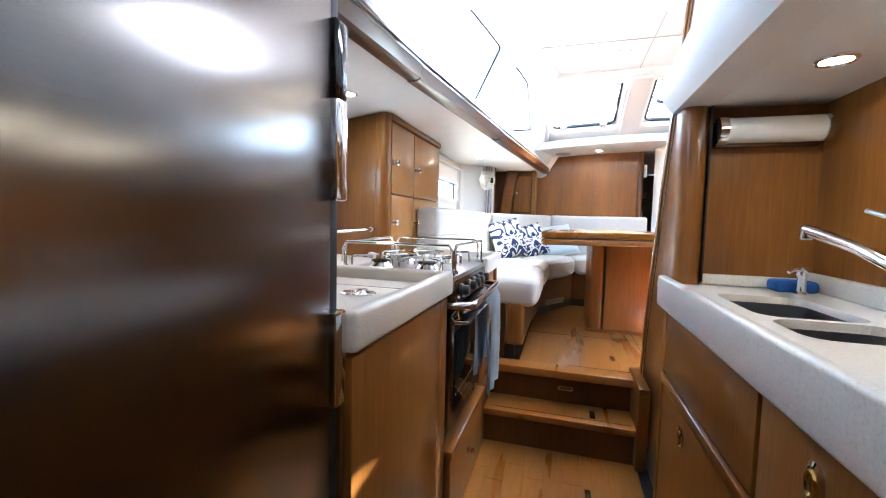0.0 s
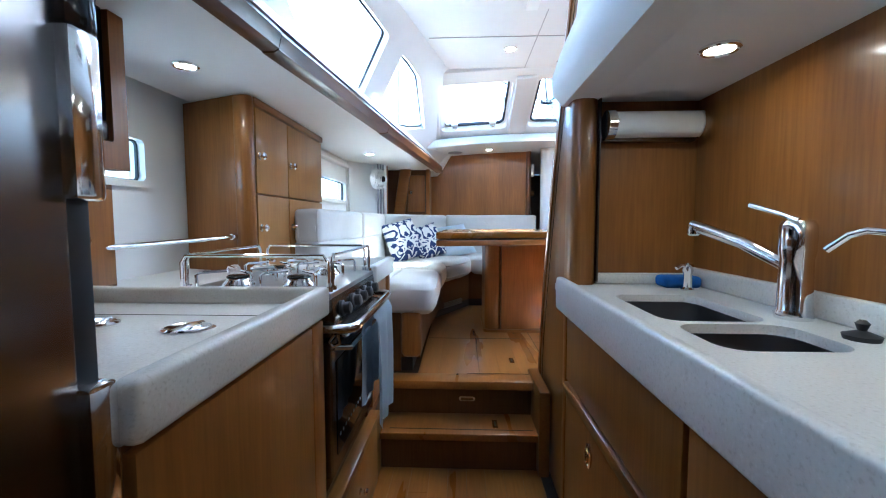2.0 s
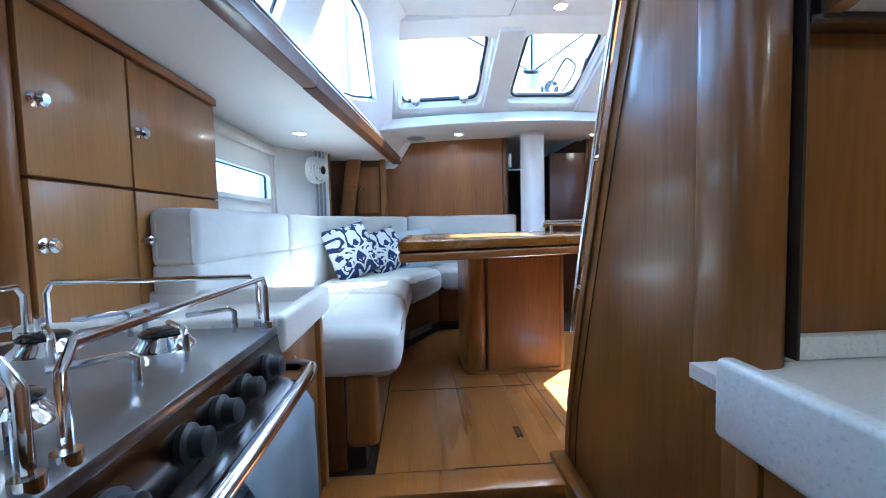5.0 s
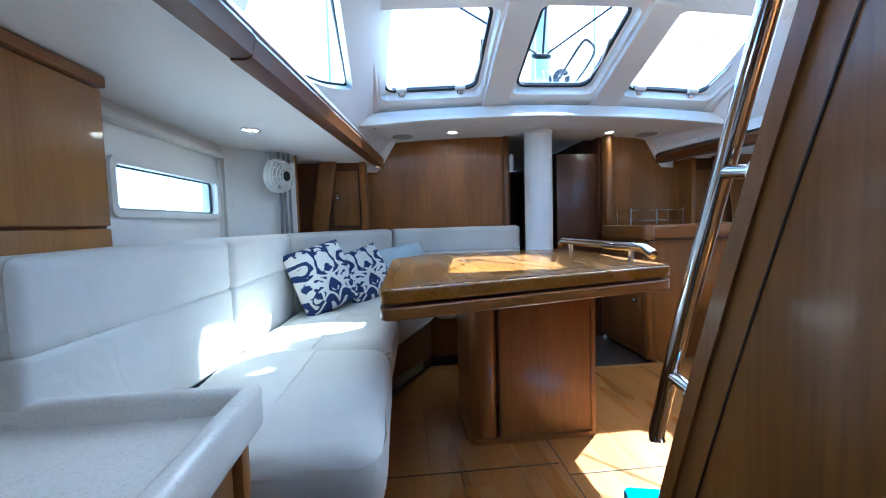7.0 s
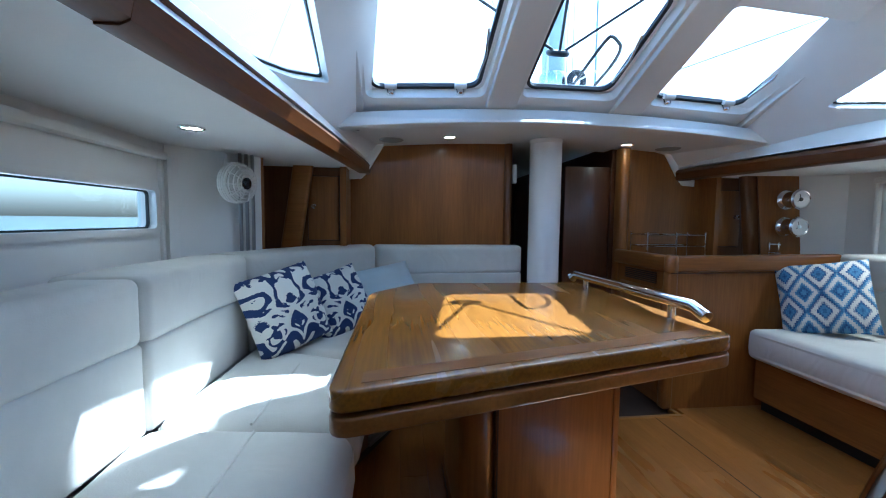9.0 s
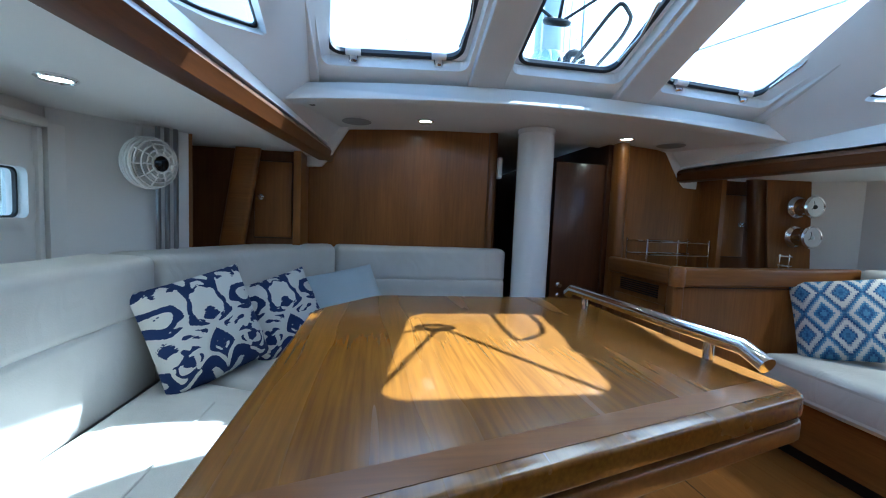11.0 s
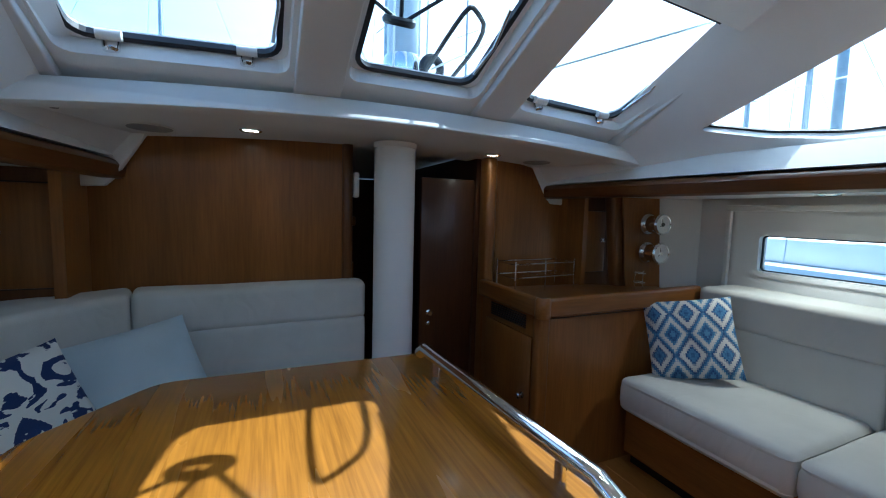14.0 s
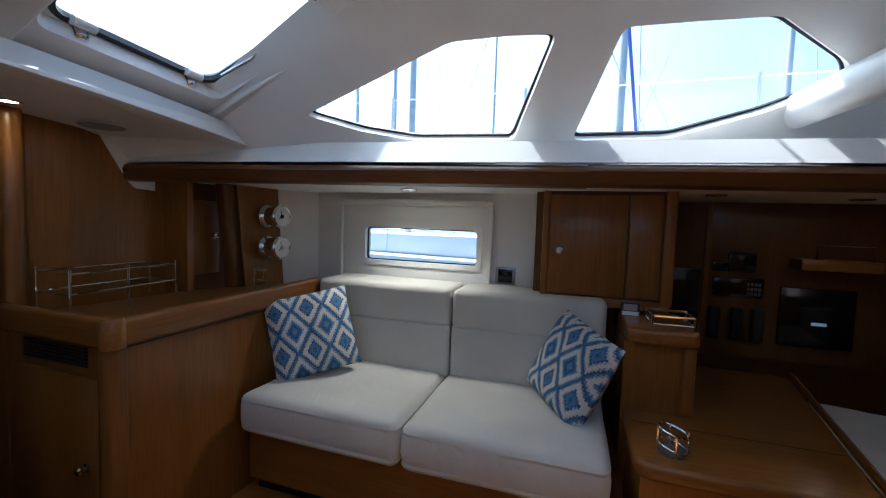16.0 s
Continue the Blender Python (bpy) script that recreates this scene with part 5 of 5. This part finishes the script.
part("body", zprism(SDP, ZS, 1.13), WOOD_V, sd)
part("top", zprism([(1.41, 5.01), (2.34, 5.0), (2.42, 5.29), (1.97, 5.465), (1.41, 5.515)], 1.13, 1.142), WOOD_X, sd, "polished top")
part("rim", prism([(1.365, 4.972, 1.105), (1.405, 4.972, 1.105), (1.405, 4.972, 1.19), (1.365, 4.972, 1.19)], (0, 0.54, 0), 0.014, 4), WOOD_Y, sd, "rounded hardwood rim")
part("rim", prism([(1.365, 4.965, 1.105), (1.365, 5.007, 1.105), (1.365, 5.007, 1.19), (1.365, 4.965, 1.19)], (0.99, -0.005, 0.012), 0.014, 4), WOOD_X, sd, "rounded hardwood rim")
part("rim_corner", lathe([(0.032, 1.105), (0.034, 1.12), (0.034, 1.18), (0.026, 1.194)], (1.386, 4.99, 0)), WOOD_X, sd)
dsd = part("door", bx(1.386, 1.40, 5.06, 5.46, ZS + 0.06, 1.0, 0.003), WOOD_V, sd)
knob_at(dsd, (1.386, 5.11, 0.72), (-1, 0, 0), 0.014)
for k in range(6):
    part("vent_slat", bx(1.392, 1.3985, 5.12, 5.42, 1.025 + k * 0.011, 1.031 + k * 0.011), BLACK, sd, "dark vent slot")
# Dark strip that colours in the shadow below the rim.
part("shadow_line", prism([(1.383, 4.985, 1.098), (1.388, 4.985, 1.098), (1.388, 4.985, 1.103), (1.383, 4.985, 1.103)], (0.95, -0.004, 0)), SEAM, sd)
part("post", bx(1.375, 1.43, 4.985, 5.045, ZS, 1.105, 0.016, 3), WOOD_V, sd)
wr = thing("wire_rack", "two tier chrome wire bottle rack on the sideboard", "rack", at=(-0.01, 0.1, 0))
for z in (1.215, 1.285):
    g = bmesh.new()
    tube([(1.45, 5.22, z), (1.86, 5.26, z), (1.86, 5.42, z), (1.45, 5.40, z), (1.45, 5.22, z)], 0.004, 6, g)
    for k in range(1, 4):
        x = 1.45 + k * 0.1025
        tube([(x, 5.22 + 0.01 * k, z), (x, 5.40 + 0.005 * k, z)], 0.003, 6, g)
    part("tier", g, CHROME, wr)
for x, y in ((1.45, 5.22), (1.86, 5.26), (1.86, 5.42), (1.45, 5.40), (1.65, 5.24)):
    part("leg", cyl((x, y, 1.142), (x, y, 1.30), 0.004, None, 8), CHROME, wr)
gp = solid("trim", prism([(2.18, 5.30, 1.12), (2.41, 5.26, 1.12), (2.37, 5.27, 1.65), (2.13, 5.31, 1.65)], (0.02, 0.03, 0)), WOOD_V, "cherry board behind the ship's instruments", "trim", "", "structure")
for z, lab in ((1.49, "chrome cased barometer with a white dial"), (1.33, "chrome cased ship's clock with a white dial")):
    g = thing("ships_clock" if "clock" in lab else "barometer", lab, "clock" if "clock" in lab else "barometer")
    c, ax = Vector((2.285, 5.26, z + 0.014)), Vector((-0.05, -1, 0)).normalized()
    part("case", lathe([(0.062, 0.0), (0.060, 0.008), (0.048, 0.02), (0.046, 0.075), (0.058, 0.08), (0.060, 0.09), (0.054, 0.10), (0.050, 0.098), (0.048, 0.092)], c, ax, 32), CHROME, g)
    dl = part("dial", lathe([(0.048, 0.091), (0.048, 0.093), (0.02, 0.0935)], c, ax, 32), CARD, g, "white dial")
    q = c + ax * 0.095
    side_ = ax.cross(Vector((0, 0, 1))).normalized()
    part("hand_pointer", tube([q, q + Vector((0, 0, 0.03)) + side_ * 0.01], 0.0016, 6), BLACK, dl)
    part("hand_pointer", tube([q, q - Vector((0, 0, 0.012)) + side_ * 0.02], 0.002, 6), BLACK, dl)
    part("centre_boss", lathe([(0.012, 0.093), (0.010, 0.098)], c, ax, 16), BLACK if "clock" not in lab else CHROME, dl)
wg = thing("glass_holder", "small chrome wire holder on the sideboard", "holder", at=(0, -0.12, 0))
for k in range(2):
    part("ring", tube([(2.14 + 0.03 * math.cos(a), 5.30 + 0.03 * math.sin(a), 1.19 + 0.05 * k) for a in [j * math.tau / 14 for j in range(15)]], 0.003, 6), CHROME, wg)
part("upright", tube([(2.11, 5.30, 1.142), (2.11, 5.30, 1.25)], 0.003, 6), CHROME, wg)
part("upright", tube([(2.17, 5.30, 1.142), (2.17, 5.30, 1.25)], 0.003, 6), CHROME, wg)

# ---- starboard settee ----
ss = thing("settee", "two seat cream upholstered settee on a cherry base", "settee", at=(0, -0.14, 0))
part("seat_cushion", soft_block([(1.755, 4.40), (1.755, 5.07), (2.32, 5.05), (2.32, 4.40)], 0.665, 0.818, 0.035, 0.008, 11), CREAM, ss)
part("seat_cushion", soft_block([(1.755, 3.735), (1.755, 4.39), (2.32, 4.39), (2.32, 3.735)], 0.665, 0.818, 0.035, 0.008, 12), CREAM, ss)
for y0, y1, k in ((4.385, 5.07, 1), (3.735, 4.375, 2)):
    part("back_cushion", soft_block([(2.265, y0), (2.265, y1), (2.50, y1), (2.50, y0)], 0.80, 1.040, 0.014, 0.005, 20 + k), CREAM, ss)
    part("headroll", soft_block([(2.265, y0), (2.265, y1), (2.52, y1), (2.52, y0)], 1.034, 1.205, 0.024, 0.005, 30 + k), CREAM, ss)
part("base", bx(1.83, 2.50, 3.685, 5.08, ZS + 0.07, 0.67), WOOD_Y, ss, "cherry front board")
part("toe_kick", bx(1.88, 2.50, 3.685, 5.08, ZS, ZS + 0.07), BLACK, ss, "black toe kick")
pillow((2.055, 4.81, 0.995), (-0.76, -0.60, 0.28), 11, 0.36, 0.36, 0.13, DIAMOND, "blue and white diamond pattern cushion")
pillow((2.12, 3.72, 0.975), (-0.58, 0.68, 0.36), -13, 0.345, 0.345, 0.13, DIAMOND, "blue and white diamond cushion tilted on its corner")
ou = thing("socket", "dark electrical socket with a steel frame", "socket", at=(0.045, -0.17, 0))
part("frame", bx(2.505, 2.52, 4.17, 4.27, 1.205, 1.29, 0.004), HOB, ou)
part("insert", bx(2.498, 2.512, 4.185, 4.255, 1.215, 1.28, 0.004), BLACKG, ou)
lo = thing("locker", "cherry locker with a chrome knob above the settee", "locker", at=(-0.12, -0.2, 0))
part("body", bx(2.49, 2.75, 3.56, 4.06, 1.19, 1.668), WOOD_D, lo)
dlo = part("door", bx(2.475, 2.49, 3.73, 4.035, 1.215, 1.635, 0.003), WOOD_V, lo)
part("side_panel", bx(2.475, 2.49, 3.60, 3.72, 1.215, 1.635, 0.003), WOOD_V, lo)
part("corner_post", bx(2.47, 2.50, 4.035, 4.065, 1.19, 1.668, 0.01, 3), WOOD_V, lo)
part("corner_post", bx(2.47, 2.50, 3.55, 3.595, 1.19, 1.668, 0.01, 3), WOOD_V, lo)
part("bottom_rail", bx(2.472, 2.492, 3.56, 4.06, 1.17, 1.208, 0.004), WOOD_Y, lo)
knob_at(dlo, (2.475, 3.99, 1.40), (-1, 0, 0), 0.015)
# ---- aft end of the settee, chart table ----
ec = thing("end_cabinet", "narrow cherry end cabinet with a rounded top", "cabinet", at=(-0.09, -0.195, 0))
part("body", bx(2.22, 2.52, 3.52, 3.735, ZS, 1.10), WOOD_V, ec)
part("top", zprism(rounded([(2.18, 3.50), (2.54, 3.50), (2.54, 3.735), (2.18, 3.735)], 0.04), 1.10, 1.155, 0.014, 3), WOOD_X, ec, "rounded solid top")
part("corner_post", bx(2.205, 2.25, 3.505, 3.55, 0.85, 1.10, 0.014, 3), WOOD_V, ec)
tray = thing("wire_tray", "small chrome wire tray on the end cabinet", "tray", at=(-0.09, -0.195, 0))
for z in (1.17, 1.20):
    part("wire", tube([(2.21, 3.52, z), (2.21, 3.65, z), (2.33, 3.65, z), (2.33, 3.52, z), (2.21, 3.52, z)], 0.004, 6), CHROME, tray)
for x, y in ((2.21, 3.52), (2.21, 3.65), (2.33, 3.65), (2.33, 3.52)):
    part("wire_leg", cyl((x, y, 1.155), (x, y, 1.205), 0.004, None, 8), CHROME, tray)
dck = thing("digital_clock", "small dark digital thermometer on the end cabinet", "clock", at=(-0.06, -0.17, 0))
part("case", bx(2.37, 2.39, 3.64, 3.71, 1.155, 1.205, 0.004), BLACK, dck)
part("screen", bx(2.366, 2.3705, 3.65, 3.70, 1.175, 1.20), HOB, dck)
part("label_strip", bx(2.362, 2.368, 3.645, 3.705, 1.157, 1.172), CARD, dck)
ct = thing("chart_table", "varnished cherry chart table with a rounded edge", "desk", at=(-0.17, -0.185, 0))
part("top", zprism(rounded([(1.93, 3.15), (2.95, 2.95), (2.95, 3.72), (1.93, 3.72)], 0.06), 0.80, 0.85, 0.018, 4), WOOD_Y, ct)
part("body", zprism([(1.97, 3.18), (2.93, 3.0), (2.93, 3.70), (1.97, 3.70)], ZS, 0.80), WOOD_V, ct)
part("lid_joint", bx(2.20, 2.204, 3.12, 3.70, 0.85, 0.8505), SEAM, ct)
part("fiddle", prism([(1.94, 3.14, 0.845), (1.98, 3.14, 0.845), (1.98, 3.14, 0.875), (1.94, 3.14, 0.875)], (0.98, -0.19, 0), 0.008, 2), WOOD_X, ct, "raised edge strip")
ch = thing("cup_holder", "chrome wire cup holder fixed to the chart table", "cup holder", at=(-0.17, -0.185, 0))
for z in (0.87, 0.915):
    part("ring", tube([(2.03 + 0.04 * math.cos(a), 3.61 + 0.04 * math.sin(a), z + 0.01 * math.sin(a)) for a in [j * math.tau / 18 for j in range(19)]], 0.004, 6), CHROME, ch)
for k in range(4):
    a = k * math.tau / 4
    part("upright", cyl((2.03 + 0.04 * math.cos(a), 3.61 + 0.04 * math.sin(a), 0.85), (2.03 + 0.04 * math.cos(a), 3.61 + 0.04 * math.sin(a), 0.918), 0.0035, None, 8), CHROME, ch)
part("dish", lathe([(0.036, 0), (0.038, 0.006), (0.02, 0.008)], (2.03, 3.61, 0.85)), HOB, ch)
ns = thing("seat", "cream upholstered navigator seat", "seat", at=(-0.12, -0.12, 0))
part("seat_cushion", soft_block([(2.10, 2.55), (2.75, 2.45), (2.80, 2.88), (2.13, 3.0)], 0.66, 0.78, 0.03), CREAM, ns)
part("back_cushion", soft_block([(2.10, 2.42), (2.75, 2.32), (2.76, 2.45), (2.12, 2.55)], 0.70, 1.15, 0.04), CREAM, ns)
part("base", zprism([(2.12, 2.45), (2.75, 2.35), (2.78, 2.86), (2.15, 2.96)], ZS, 0.665), WOOD_D, ns)
npn = thing("instrument_panel", "shade-toned cherry navigation panel with black instruments", "instrument panel")
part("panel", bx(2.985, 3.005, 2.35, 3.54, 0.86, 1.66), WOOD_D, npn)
for y0, y1, z0, z1, nm in ((3.26, 3.42, 1.34, 1.44, "radio"), (3.10, 3.50, 0.97, 1.31, "screen"), (2.86, 2.98, 1.30, 1.40, "gauge_unit"), (2.98, 3.05, 1.30, 1.35, "gauge_unit"), (2.82, 3.04, 1.17, 1.27, "radio"), (2.45, 2.75, 0.95, 1.24, "switch_board")):
    pn_ = part(nm, bx(2.965, 2.986, y0, y1, z0, z1, 0.006), BLACKG, npn, "black instrument")
for k in range(12):
    part("button", bx(2.962, 2.966, 2.835 + (k % 4) * 0.016, 2.845 + (k % 4) * 0.016, 1.185 + (k // 4) * 0.024, 1.20 + (k // 4) * 0.024), HOB, npn)
part("digit_display", bx(2.962, 2.9655, 2.56, 2.62, 1.06, 1.075), DISPLAY, npn, "small lit digits")
for y in (2.84, 2.93, 3.03):
    part("handset", bx(2.94, 2.985, y - 0.025, y + 0.025, 0.95, 1.12, 0.012, 3), BLACK, npn, "black handset")
part("shelf", bx(2.86, 2.99, 2.42, 2.72, 1.335, 1.385, 0.006), WOOD_Y, npn)
part("upright_trim", bx(2.975, 2.988, 3.06, 3.085, 0.86, 1.66), WOOD_V, npn)
part("shelf_rail", tube([(2.88, 2.45, 1.385), (2.88, 2.45, 1.45), (2.88, 2.66, 1.45), (2.88, 2.66, 1.385)], 0.004, 6), CHROME, npn)
wall("wall_nav_aft", "shade-toned bulkhead abaft the chart table", [(1.3, 0.0), (3.05, 0.0), (3.05, 1.70), (1.3, 1.70)], [], (0, 2.25, 0), (1, 0, 0), -0.04, WOOD_D)
ob_ = thing("padded_roll", "white padded roll under the deck by the companionway", "roll")
part("roll", cyl((1.75, 2.95, 1.93), (2.35, 3.02, 1.93), 0.06, None, 24), GLOSSW, ob_)

# ---- floor planks, laid as separate boards ----
def plank(parent, x0, x1, y0, y1, z):
    part("plank", bx(x0 + 0.0003, x1 - 0.0003, y0 + 0.0003, y1 - 0.0003, z - 0.02, z, 0.0004, 1), WOOD_F, parent, "", False)


rng = random.Random(4)
for lane in range(9):
    x0 = -0.42 + lane * 0.083
    y = -0.6 + rng.random() * 0.5 - 0.6
    while y < 3.215:
        y1 = min(3.215, y + 0.7 + rng.random() * 0.5)
        if y1 > -0.55:
            plank(gal, x0, x0 + 0.083, max(y, -0.55), y1, 0.0)
        y = y1
for lane in range(22):
    x0 = -0.25 + lane * 0.105
    y = 3.40 - rng.random() * 0.6
    end = 4.93 if 0.85 < x0 < 1.36 else 5.9          # the passage sole lies lower; the bare dark slab stands in for its shade
    while y < end:
        y1 = min(end, y + 0.8 + rng.random() * 0.6)
        plank(sal, x0, x0 + 0.105, max(y, 3.426), y1, ZS)
        y = y1
for x0, x1, y0, y1 in ((-0.24, 0.42, 4.05, 4.055), (0.43, 0.434, 3.43, 4.28), (0.43, 1.30, 3.98, 3.984), (1.25, 1.254, 3.98, 5.0), (0.0, 0.4, 3.425, 3.429)):
    solid("trim", bx(x0, x1, y0, y1, ZS + 0.0005, ZS + 0.0018), SEAM, "dark joint round a lift-up floor panel", "trim", "", "structure")
for x0, x1, y0, y1 in ((0.90, 1.405, 4.905, 4.932), (1.385, 1.405, 4.932, 5.0)):
    solid("trim", bx(x0, x1, y0, y1, ZS - 0.02, ZS + 0.003, 0.002), WOOD_C, "pale hardwood edging of the floor well", "trim", "", "structure")
bc = solid("floor_cloth", soft_block([(0.50, 3.66), (0.66, 3.62), (0.68, 3.80), (0.54, 3.84)], ZS + 0.002, ZS + 0.05, 0.018, 0.006, 3), plain("bright_blue_cloth", (0.02, 0.22, 0.42), 0.9, 0, 0.2, 40, 0.5), "folded bright blue cloth lying on the floor", "cloth")

# ---- outside: deck, mast foot, harbour ----
dk = bmesh.new()
bx(-1.2, 2.75, 5.17, 12.0, 1.935, 1.955, 0, 2, dk)
solid("deck", dk, GLOSSW, "white coachroof ahead of the hatches", "deck", "", "structure")
sd2 = bmesh.new()
bx(-1.9, mx(2.14), -0.6, 5.17, 1.725, 1.74, 0, 2, sd2)
bx(2.16, 3.45, -0.6, 5.17, 1.725, 1.74, 0, 2, sd2)
solid("deck", sd2, GLOSSW, "white side decks outside the cabin windows", "deck", "", "structure")
ms = thing("mast", "pale aluminium mast foot with black turning blocks", "mast")
part("tube", lathe([(0.075, 1.955), (0.07, 2.0), (0.062, 9.0), (0.05, 14.0)], (0.86, 5.42, 0), (0, 0, 1), 24), ALU, ms)
part("collar", lathe([(0.12, 1.955), (0.115, 2.0), (0.095, 2.05), (0.085, 2.06)], (0.86, 5.42, 0), (0, 0, 1), 24), LEATHER, ms, "dark mast collar")
# Boom out of view, thickened and swung to block sun from the port hatch.
part("boom", cyl((0.74, 5.34, 3.1), (1.3, 0.8, 3.25), 0.17, None, 20), ALU, ms, "long unseen boom above the coachroof, added to shade the port hatch")
part("plate", lathe([(0.085, 2.12), (0.088, 2.13), (0.088, 2.20), (0.08, 2.22)], (0.86, 5.42, 0), (0, 0, 1), 24), CHROME, ms)
for c in ((0.96, 5.33, 2.16), (1.0, 5.31, 2.03), (0.74, 5.34, 2.03), (0.70, 5.38, 2.0)):
    bl = part("block", tube([(c[0] + 0.040 * math.cos(a), c[1] - 0.01, c[2] + 0.045 * math.sin(a)) for a in [j * math.tau / 18 for j in range(19)]], 0.019, 8), BLACK, ms, "black ring block")
for p, q in (((0.96, 5.33, 2.16), (1.9, 4.4, 2.55)), ((1.0, 5.31, 2.03), (1.85, 4.5, 2.26)), ((0.74, 5.34, 2.05), (0.1, 4.6, 2.55)), ((0.80, 5.36, 2.1), (0.78, 5.30, 4.2)), ((0.95, 5.36, 2.1), (1.02, 5.5, 4.2)), ((0.90, 5.32, 2.2), (0.90, 5.33, 5.0))):
    part("line", tube([p, q], 0.005, 6), ROPE, ms, "pale running line")
part("block", tube([(0.685 + 0.042 * math.cos(a), 4.922 + 0.030 * math.sin(a), 2.14 + 0.014 * math.sin(a)) for a in [j * math.tau / 18 for j in range(19)]], 0.014, 8), BLACK, ms, "black ring block")
for pts in ([(0.685, 4.90, 2.14), (0.603, 4.611, 2.28), (0.43, 4.0, 2.57)], [(0.70, 4.92, 2.14), (0.971, 4.616, 2.28), (1.52, 4.0, 2.57)], [(0.685, 4.92, 2.14), (0.575, 4.875, 2.17), (0.2, 4.74, 2.30)]):
    part("line", tube(pts, 0.0065, 6), LEATHER, ms, "dark control line")
part("line", tube([(0.86, 5.33, 2.02), (0.862, 4.991, 2.12), (0.884, 4.834, 2.19), (0.91, 4.83, 2.19), (1.0, 4.90, 2.16), (0.96, 5.2, 2.04)], 0.008, 8, None, 2), LEATHER, ms, "dark control line")
cp = thing("coiled_line", "coiled black line hanging on the lifeline", "rope")
for k in range(3):
    part("coil", tube([(2.95, 3.50 + 0.035 * k + 0.045 * math.cos(a), 1.87 + 0.06 * math.sin(a)) for a in [j * math.tau / 16 for j in range(17)]], 0.012, 8), LEATHER, cp)
part("stay", tube([(2.95, 3.42, 1.75), (2.5, 3.62, 2.9)], 0.008, 8), NAVY_ROPE, cp, "dark blue shroud")
part("lifeline", tube([(3.0, 1.5, 2.28), (3.0, 6.0, 2.28)], 0.004, 6), ROPE, cp)
part("cap", cyl((2.95, 4.98, 1.74), (2.95, 4.98, 1.99), 0.022, None, 12), BLUE, cp, "blue topped stanchion")
for y in (2.9, 4.05, 4.9):
    part("stanchion", cyl((3.0, y, 1.74), (3.0, y, 2.30), 0.010, None, 10), ALU, cp)


def yacht(x, y, heading, length, mast_h, hull_mat):
    b = thing("yacht", "moored white sailing yacht with a bare mast", "sailing boat", "moored yachts")
    c, s_ = math.cos(heading), math.sin(heading)

    def w(u, v, z):
        return Vector((x + c * u - s_ * v, y + s_ * u + c * v, z))
    L = length / 2
    out = [(-L, -0.9), (-L * 0.3, -1.5), (L * 0.4, -1.3), (L, 0), (L * 0.4, 1.3), (-L * 0.3, 1.5), (-L, 0.9)]
    part("hull", prism([w(u, v * 0.9, -0.55) for u, v in out], (0, 0, 1.35), 0.05), hull_mat, b)
    part("cabin", prism([w(u, v, 0.8) for u, v in ((-L * 0.4, -0.9), (L * 0.35, -0.7), (L * 0.45, 0), (L * 0.35, 0.7), (-L * 0.4, 0.9))], (0, 0, 0.45), 0.06), GLOSSW, b)
    part("window_band", prism([w(-L * 0.3, -0.88, 0.95), w(L * 0.3, -0.73, 0.95), w(L * 0.3, -0.73, 1.1), w(-L * 0.3, -0.88, 1.1)], w(0, -0.03, 0) - w(0, 0, 0)), BLACKG, b)
    part("mast", cyl(w(L * 0.1, 0, 0.8), w(L * 0.1, 0, mast_h), 0.09, 0.05, 10), ALU, b)
    part("boom", cyl(w(L * 0.1, 0, 2.1), w(-L * 0.6, 0, 2.2), 0.07, None, 10), HULLGREY, b)
    for z in (mast_h * 0.5, mast_h * 0.75):
        part("spreader", cyl(w(L * 0.1, -0.8, z), w(L * 0.1, 0.8, z), 0.025, None, 6), ALU, b)
    for u, v in ((L, 0), (-L, 0), (L * 0.05, 1.4), (L * 0.05, -1.4)):
        part("stay", cyl(w(u, v, 0.85), w(L * 0.1, 0, mast_h * 0.98), 0.010, None, 5), ROPE, b)


for k, (x, y, hd_, ln, mh) in enumerate(((-4.1, 4.2, 1.5, 11, 15), (9.5, 7.0, 1.45, 11, 15), (9.8, 2.5, 1.6, 10, 14), (15, 10, 1.5, 12, 16), (17, 4.5, 1.5, 11, 15), (19, 14, 1.4, 12, 17), (4, 19, 0.2, 12, 17), (10, 24, 0.4, 11, 15), (-4, 24, -0.2, 12, 16), (24, 8, 1.5, 12, 17), (24, 17, 1.5, 11, 16), (-14, 12, 1.6, 12, 16), (14, -2, 1.6, 11, 15))):
    yacht(x, y, hd_, ln, mh, HULLGREY if k == 0 else GLOSSW)


def sea():
    m, n, l, p = material("harbour_water", 0.08)
    p.inputs["Base Color"].default_value = (0.02, 0.06, 0.08, 1)
    relief(n, l, p, noise_at(n, l, 1.2, (1, 1, 1), 5.0), 0.6, 0.1)
    return m


wm = bmesh.new()
bmesh.ops.create_grid(wm, x_segments=1, y_segments=1, size=3000, matrix=Matrix.Translation((0, 0, -0.7)))
solid("water", wm, sea(), "rippled dark harbour water to the horizon", "water", "", "structure")
hb2 = bmesh.new()
for k in range(40):
    a = -0.4 + k * 0.07
    r1 = 120 + 20 * math.sin(k * 1.7)
    bx(r1 * math.sin(a) - 6, r1 * math.sin(a) + 6, r1 * math.cos(a) - 4, r1 * math.cos(a) + 4, -0.7, 4 + 3 * abs(math.sin(k * 2.3)), 0, 2, hb2)
solid("backdrop", hb2, plain("hazy_far_shore", (0.25, 0.32, 0.34), 0.9), "low buildings along the far shore", "shore", "", "structure")
